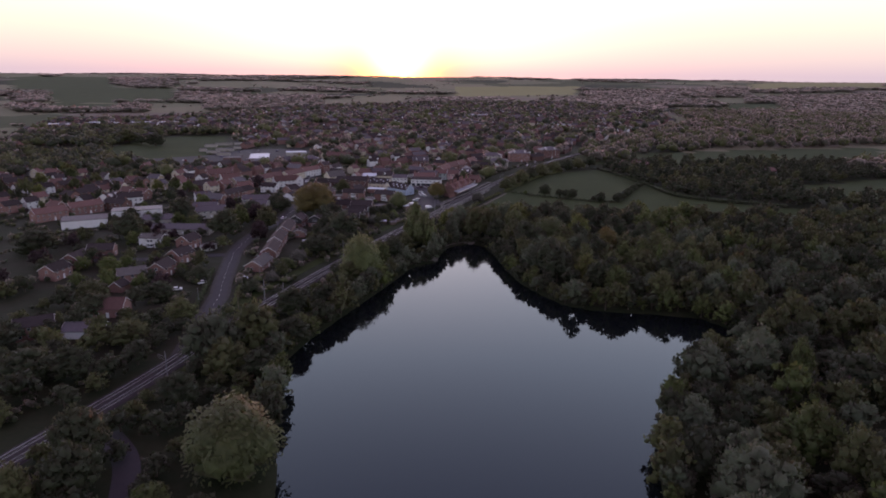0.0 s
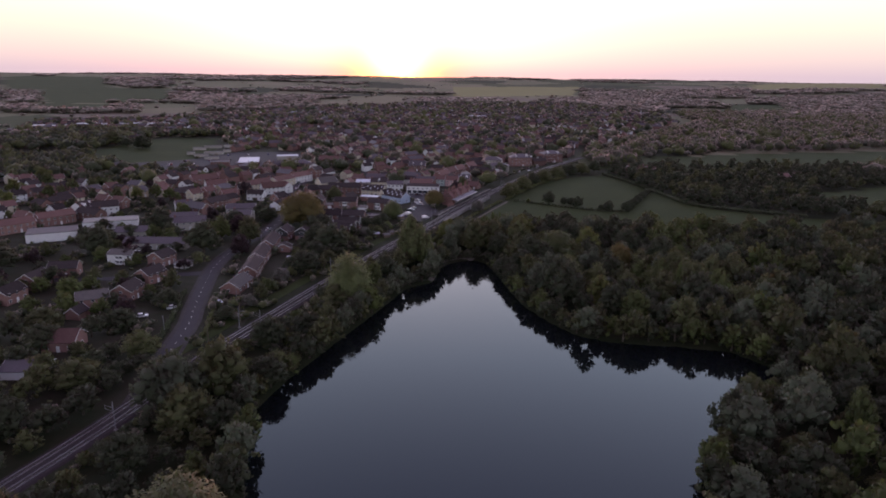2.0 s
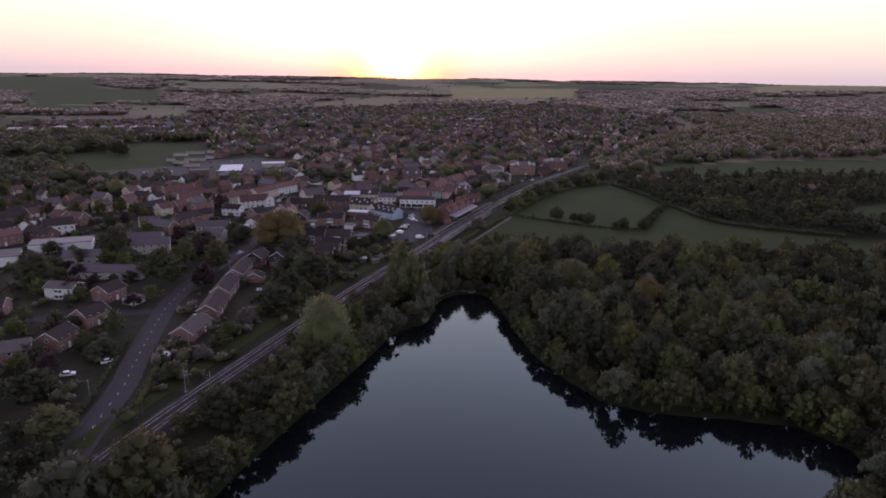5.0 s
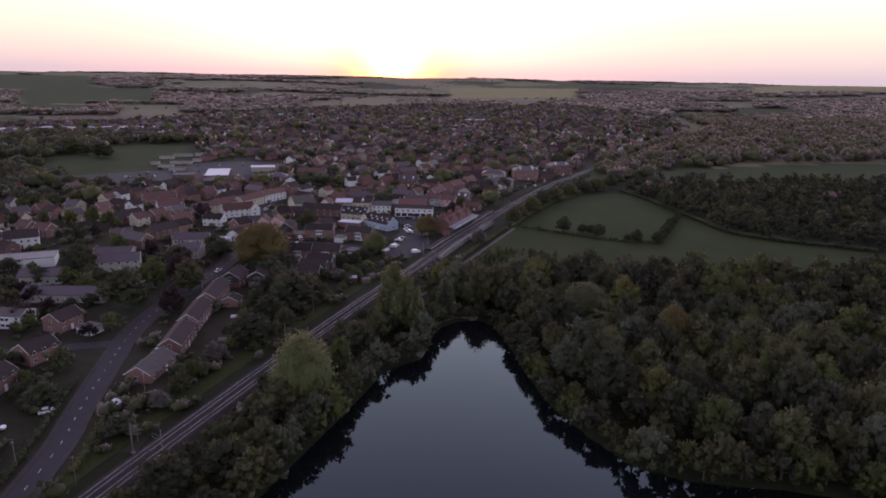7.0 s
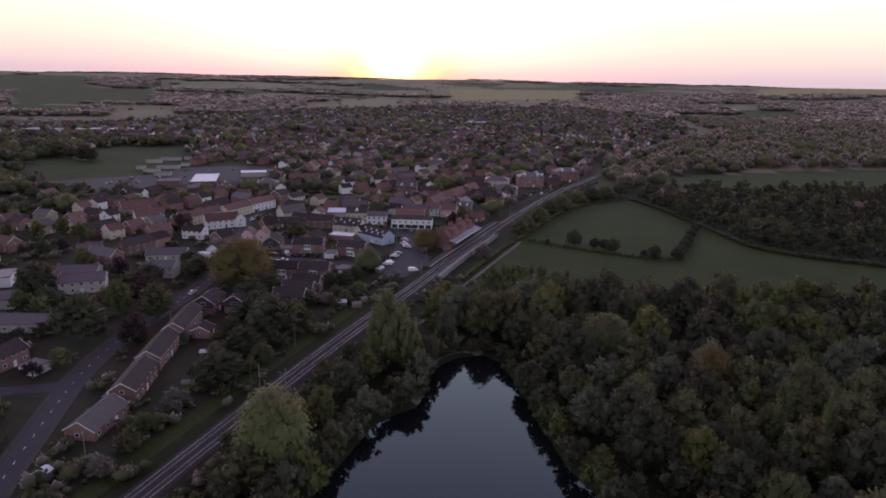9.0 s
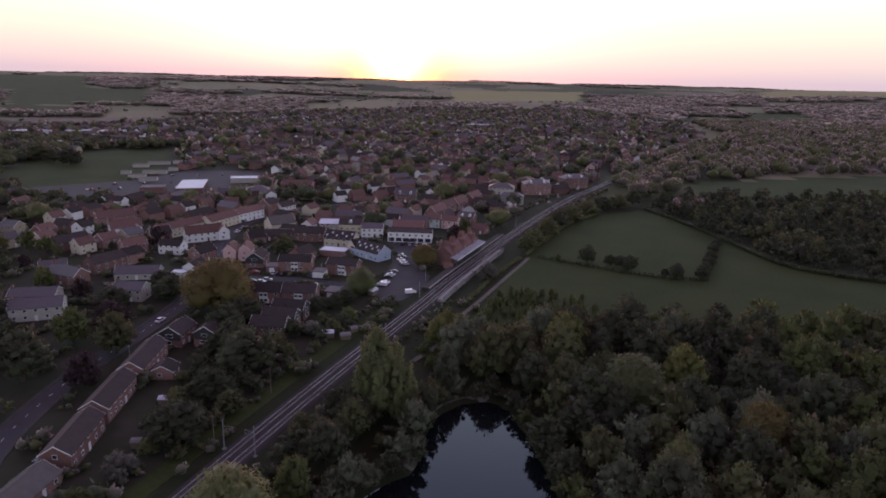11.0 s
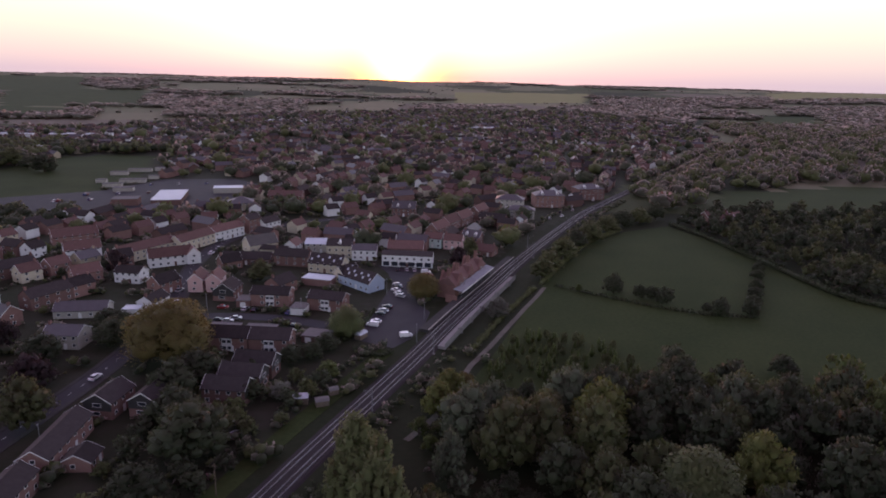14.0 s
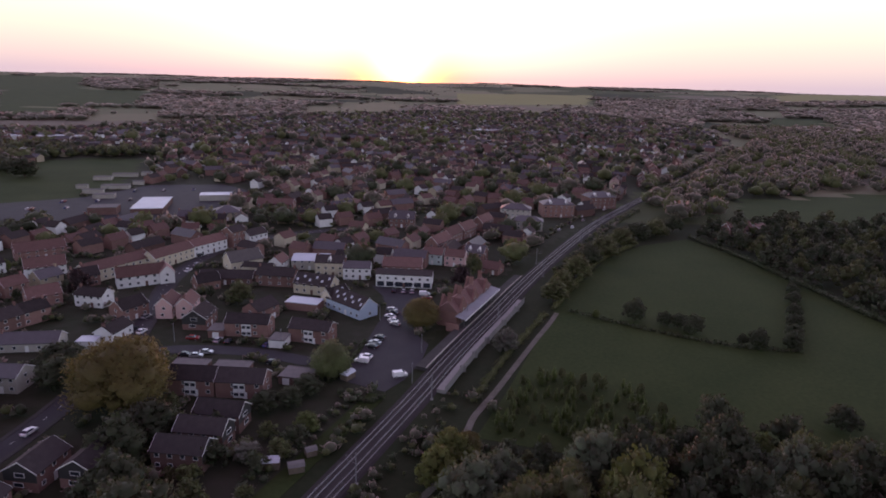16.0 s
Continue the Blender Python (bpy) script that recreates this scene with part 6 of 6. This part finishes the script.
def lump_house(store, x, y, turn, L, W, e, r, wall, roof):
    """One far house: walls with gables under a closed roof."""
    z = float(land_height(x, y))
    m = pose(x, y, z, 0, 0, turn)
    a, b = L / 2, W / 2
    for key, vs, fs in ((wall, [(-a, -b, -0.5), (a, -b, -0.5), (a, b, -0.5), (-a, b, -0.5), (-a, -b, e), (a, -b, e), (a, b, e), (-a, b, e), (-a, 0, r - 0.1), (a, 0, r - 0.1)], [(0, 1, 5, 4), (2, 3, 7, 6), (1, 2, 6, 9, 5), (3, 0, 4, 8, 7)]),
                        (roof, [(-a - 0.3, -b - 0.4, e - 0.2), (a + 0.3, -b - 0.4, e - 0.2), (a + 0.3, 0, r), (-a - 0.3, 0, r), (a + 0.3, b + 0.4, e - 0.2), (-a - 0.3, b + 0.4, e - 0.2), (-a - 0.3, 0, r - 0.3), (a + 0.3, 0, r - 0.3)],
                         [(0, 1, 2, 3), (3, 2, 4, 5), (0, 6, 7, 1), (5, 4, 7, 6), (1, 7, 2), (2, 7, 4), (0, 3, 6), (3, 5, 6)]),
                        ("brick", [(-a + 0.4, -0.4, r - 1), (-a + 1.1, -0.4, r - 1), (-a + 1.1, 0.4, r - 1), (-a + 0.4, 0.4, r - 1), (-a + 0.4, -0.4, r + 1), (-a + 1.1, -0.4, r + 1), (-a + 1.1, 0.4, r + 1), (-a + 0.4, 0.4, r + 1)], [(4, 5, 6, 7), (0, 1, 5, 4), (1, 2, 6, 5), (2, 3, 7, 6), (3, 0, 4, 7)])):
        v, f = store[key]
        k = len(v)
        v += [tuple(m @ Vector(q)) for q in vs]
        f += [tuple(k + i for i in q) for q in fs]


far_count = 0
for x, y, turn in cand:
    if any((x - a) ** 2 + (y - b) ** 2 < (5.5 + r) ** 2 for a, b, r in near_spots(x, y)) or any((x - a) ** 2 + (y - b) ** 2 < (3 + r) ** 2 for a, b, r in near_cells(x, y) if r > 3):
        continue
    roll = rng.random()
    if roll < 0.38:
        green.append((x, y))
        continue
    o, rad, L, W, e, r, wall, roof = STOCK[int(rng.choice(8, p=[0.18, 0.17, 0.12, 0.15, 0.08, 0.12, 0.1, 0.08]))]
    turn = turn + float(rng.uniform(-4, 4)) + (90 if rng.random() < 0.22 else 0)
    if kept < 62:
        copy_thing(o, pose(x, y, 0, 0, 0, turn))
        kept += 1
    else:
        lump_house(far, x, y, turn, L, W, e, r, wall, roof)
        far_count += 1
    if y < 1080 or rng.random() < 0.5:
        add_spot(x, y, rad * 0.75)
    if rng.random() < 0.95:
        green.append((x + rng.uniform(-10, 10), y + rng.uniform(-10, 10)))
for key, (v, f) in far.items():
    if v:
        tagged(new("far_houses", mesh("far_houses", v, f, [key])), "distant houses of the town, their %s parts" % {"brick": "brick", "brick_dark": "dark brick", "cream": "cream", "white": "white", "buff": "buff brick", "tile_red": "red roof", "tile_brown": "brown roof", "slate": "slate roof"}[key], "houses", kind="stuff")
# garden trees between the houses: the nearer ones single, the rest together
single = 0
rest_green = []
gxy = np.array(green)
open_ground = (away(track_line, gxy[:, 0], gxy[:, 1]) > 9) & (away(road_line, gxy[:, 0], gxy[:, 1]) > 7) & ~inside(YARD, gxy[:, 0], gxy[:, 1]) & ~((gxy[:, 1] < 414) & (gxy[:, 0] > -106))
for x, y in gxy[open_ground]:
    if any((x - a) ** 2 + (y - b) ** 2 < (1.5 + r) ** 2 for a, b, r in near_spots(x, y)):
        continue
    h = float(rng.choice([5.5, 7, 8.5, 10.5, 13]) * rng.uniform(0.8, 1.15))
    if single < 80:
        plant("garden", float(x), float(y), h, h * 0.45, "garden trees")
        single += 1
    else:
        rest_green.append((x, y, h))

# ---------------------------------------------------------------- distant trees and woods
def distant(name, spots, leaf, label, fine, spread=(0.95, 1.45)):
    """Many trees in one mesh."""
    vs, fs, ns, k = [], [], [], 0
    forms = []
    for s in range(4):
        lumps = [(0, 0, 0.58, 0.42, 0.42, 0.40)] + [(0.25 * math.cos(2.1 * i + s), 0.25 * math.sin(2.1 * i + s), 0.5 + 0.12 * (i % 2), 0.27, 0.27, 0.26) for i in range(3 if fine else 0)]
        forms.append(leaf_mass(lumps, 60 if fine else 11, 0.08 if fine else 0.15, 300 + s, core=0.92, ball=ICO1))
    for x, y, h, *wide in spots:
        v, f, soft = forms[int(rng.integers(4))]
        a = rng.uniform(0, 6.28)
        w = (wide[0] if wide else h) * rng.uniform(*spread)
        ca, sa = math.cos(a) * w, math.sin(a) * w
        vs.append(np.stack([v[:, 0] * ca - v[:, 1] * sa + x, v[:, 0] * sa + v[:, 1] * ca + y, v[:, 2] * h * 1.05 - 0.12 * h + float(land_height(x, y))], 1))
        ns.append(np.stack([soft[:, 0] * ca - soft[:, 1] * sa, soft[:, 0] * sa + soft[:, 1] * ca, soft[:, 2] * w], 1) / w)
        fs += [[i + k for i in q] for q in f]
        k += len(v)
    if vs:
        tagged(new(name, mesh(name, np.concatenate(vs), fs, ["leaf_" + leaf], smooth=True, normals=np.concatenate(ns))), label, "trees", kind="stuff")


def scatter(poly, step, hs, drop=0.1):
    xs, ys = [q[0] for q in poly], [q[1] for q in poly]
    gx1, gy1 = np.meshgrid(np.arange(min(xs), max(xs), step), np.arange(min(ys), max(ys), step))
    gx1, gy1 = gx1.ravel() + rng.uniform(-0.4, 0.4, gx1.size) * step, gy1.ravel() + rng.uniform(-0.4, 0.4, gy1.size) * step
    keep = inside(poly, gx1, gy1) & (rng.random(gx1.size) > drop) & (np.abs(gx1) < 0.76 * gy1 + 10) & (away(track_line, gx1, gy1) > 8)
    return [(x, y, float(rng.uniform(*hs))) for x, y in zip(gx1[keep], gy1[keep])]


for fine, lot in ((True, [q for q in rest_green if q[1] < 850]), (False, [q for q in rest_green if q[1] >= 850])):
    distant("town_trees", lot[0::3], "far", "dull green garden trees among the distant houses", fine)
    distant("town_trees", lot[1::3], "olive", "olive-green garden trees among the distant houses", fine)
    distant("town_trees", lot[2::3], "dark", "dark green garden trees among the distant houses", fine)
# woods beyond the meadow, right of the town
belts = scatter([(228, 768), (180, 672), (144, 672), (228, 840), (336, 1020), (504, 1296), (552, 1620), (840, 1680), (1080, 1440), (960, 1080), (672, 912), (564, 876), (396, 828)], 15.6, (9.6, 15.6))
belts += scatter([(504, 606), (414, 600), (402, 672), (504, 720), (600, 864), (840, 984), (768, 744), (624, 672)], 14.4, (9.6, 14.4))
for y in np.arange(735, 1180, 6.5):
    i = int(np.argmin(np.abs(p[:, 1] - y)))
    for o in (9.5, 17.5, -10.5):
        if o > 0 or y > 800:
            q = p[i] + n[i] * (o + rng.uniform(-1.5, 2.5))
            belts.append((float(q[0]), float(q[1]), float(rng.uniform(6, 11))))
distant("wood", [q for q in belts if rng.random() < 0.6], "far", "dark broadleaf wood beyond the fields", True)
distant("wood", [q for q in belts if rng.random() < 0.4], "olive", "olive-green broadleaf wood beyond the fields", True)
# belts left of the town and round the playing field
belts = scatter([(-396, 504), (-314.4, 564), (-288, 636), (-318, 645.6), (-396, 744), (-396, 672), (-504, 720)], 13.2, (9.6, 14.4)) + scatter([(-390, 744), (-504, 768), (-564, 864), (-516, 936), (-396, 912)], 14.4, (10.8, 15.6)) + scatter([(-396, 912), (-312, 936), (-300, 960), (-528, 996), (-516, 936)], 14.4, (9.6, 14.4))
belts += scatter([(-300, 564), (-258, 528), (-228, 600), (-282, 636)], 10.8, (7.2, 10.8)) + scatter([(-254.4, 606), (-168, 626.4), (-144, 614.4), (-216, 585.6)], 9.6, (4.8, 8.4)) + scatter([(-144, 720), (-114, 624), (-84, 636), (-114, 720)], 13.2, (6, 9.6))
distant("tree_belt", [q for q in belts if rng.random() < 0.55], "dark", "dark belt of trees beside the playing field", True)
distant("tree_belt", [q for q in belts if rng.random() < 0.45], "olive", "olive-green belt of trees beside the playing field", True)
# shrubs and hedges of the gardens and railway banks, in short rows
shrubs = []
anchors = np.stack([rng.uniform(-330, 20, 1500), rng.uniform(225, 760, 1500)], 1)
for ax, ay in anchors:
    turn = radians(rng.choice([62, -28, 80, 10]) + rng.uniform(-8, 8))
    n_row, gap_row, tall = int(rng.integers(2, 7)), rng.uniform(1.3, 2.2), rng.uniform(1.2, 3.6)
    for i in range(n_row):
        shrubs.append((ax + math.cos(turn) * i * gap_row, ay + math.sin(turn) * i * gap_row, tall * rng.uniform(0.75, 1.3)))
for y in np.arange(120, 720, 1.1):
    for _ in range(2):
        c, way, side = along(y)
        o = rng.uniform(6.4, 13) if rng.random() < 0.6 else -rng.uniform(14.5, 19)
        shrubs.append((*(c + side * o), rng.uniform(0.8, 2.6)))
sx, sy = np.array([q[0] for q in shrubs]), np.array([q[1] for q in shrubs])
fine_spot = (away(track_line, sx, sy) > 5.9) & (away(road_line, sx, sy) > 6.4) & (away(CLOSE, sx, sy) > 4.6) & (away(BRANCH, sx, sy) > 4.4) & (away(FOOTPATH, sx, sy) > 2.2) & (np.abs(sx) < 0.74 * sy + 10) & (away(LANE, sx, sy) > 4.5)
for poly in (YARD, MARKET, MEADOW, PLAYING, LAKE):
    fine_spot &= ~inside(poly, sx, sy)
fine_spot &= ~((sy > 425) & (sy < 550) & (away(track_line, sx, sy) < 17))
for a, b, r in house_spots + [(q[0], q[1], q[2]) for q in spots[len(house_spots):400]]:
    fine_spot &= (sx - a) ** 2 + (sy - b) ** 2 > (r * 0.8 + 1.0) ** 2
shrubs = [q for q, good in zip(shrubs, fine_spot) if good]
distant("garden_shrubs", shrubs[0::3], "dark", "dark green shrubs and hedges in the gardens", False)
distant("garden_shrubs", shrubs[1::3], "olive", "olive-green shrubs and hedges in the gardens", False)
# these shrubs share the leaf colour greyed to imitate haze
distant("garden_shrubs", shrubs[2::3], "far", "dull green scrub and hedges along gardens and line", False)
# hedgerow trees and woods of the farmland
n = 19000
hx, hy = rng.uniform(-1, 1, n), 744 + 7600 * rng.random(n) ** 1.5
hx *= 0.74 * hy
which, gap = field_of(hx, hy)
take = (gap < 2.0 + hy / 1100) & ~inside(TOWN, hx, hy) & (away(TOWN, hx, hy, True) > 14)
for poly in (PADDOCK, PASTURE, PLAYING, *GREEN_FIELDS, *PALE_FIELDS):
    take &= ~inside(poly, hx, hy)
hx, hy = hx[take], hy[take]
size = rng.uniform(4.0, 7.5, len(hx)) * np.clip(1.25 - hy / 9000, 0.5, 1)
broad = size * (1 + hy / 2500)
half_set = rng.random(len(hx)) < 0.6
far_trees = list(zip(hx, hy, size, broad))
WOODS = [[(-1568, 2595), (-1135, 2808), (-1500, 3700), (-2050, 3350)], [(-862, 1747), (-652, 1808), (-850, 2300), (-1120, 2200)], [(-539, 1499), (-288, 1558), (-430, 2250), (-780, 2130)], [(-883, 1361), (-627, 1418), (-750, 1640), (-1040, 1570)],
         [(-1246, 3355), (-1031, 3485), (-1230, 4100), (-1480, 3950)], [(-1200, 3960), (-600, 4390), (-850, 6200), (-1750, 5800)], [(740, 2334), (1129, 2453), (1450, 3200), (950, 3000)], [(673, 1468), (1008, 1532), (1750, 2650), (1100, 2400)],
         [(316, 1586), (530, 1632), (1000, 3000), (580, 2800)], [(900, 4600), (3600, 5600), (4200, 6600), (1100, 5600)], [(-700, 5200), (1500, 6500), (1800, 7600), (-900, 6200)], [(-64, 1818), (186, 1884), (220, 2250), (-75, 2180)], [(-1111, 1706), (-1039, 1727), (-1200, 1980), (-1280, 1950)]]
for _ in range(55):
    by = 1900 + 6400 * rng.random() ** 1.3
    bx, ax, ay, a = rng.uniform(-0.72, 0.72) * by, rng.uniform(90, 330) * (0.6 + by / 5000), rng.uniform(40, 130) * (0.6 + by / 5000), rng.uniform(-0.4, 0.4)
    WOODS.append([(bx + ax * math.cos(q) * (1 + 0.25 * math.sin(3 * q + bx)) * math.cos(a) - ay * math.sin(q) * math.sin(a), by + ax * math.cos(q) * math.sin(a) + ay * math.sin(q) * (1 + 0.2 * math.cos(2 * q + by))) for q in np.arange(0, 6.2, 0.5)])
for poly in WOODS:
    step = sum(q[1] for q in poly) / len(poly) / 80
    lot = scatter(poly, step, (9, 15), 0.12)
    if lot:
        lx, ly = np.array([q[0] for q in lot]), np.array([q[1] for q in lot])
        off = inside(TOWN, lx, ly)
        for f in (*GREEN_FIELDS, *PALE_FIELDS):
            off |= inside(f, lx, ly)
        far_trees += [(x, y, h * min(1, 1.3 - y / 9000), step * 1.35) for (x, y, h), no in zip(lot, off) if not no]
# haze over the farmland is painted into these two leaf colours
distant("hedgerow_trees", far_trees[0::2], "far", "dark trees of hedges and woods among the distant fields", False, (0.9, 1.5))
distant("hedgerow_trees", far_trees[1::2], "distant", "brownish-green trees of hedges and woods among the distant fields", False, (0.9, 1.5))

# far sheds and large roofs at the edge of the town
for x, y, tn, L, W in ((-564, 1068, 12, 60, 14), (-492, 1086, 10, 52, 14), (-420, 1212, 8, 44, 12), (-288, 1440, 0, 70, 16), (72, 1380, 5, 60, 16), (-612, 1032, 15, 46, 14)):
    flat_block(x, y, tn, L, W, 6, "white", "long low pale industrial building", "warehouse", name="warehouse", top="sheet_roof")

for o in spare:
    for q in (*o.children_recursive, o):
        bpy.data.objects.remove(q)
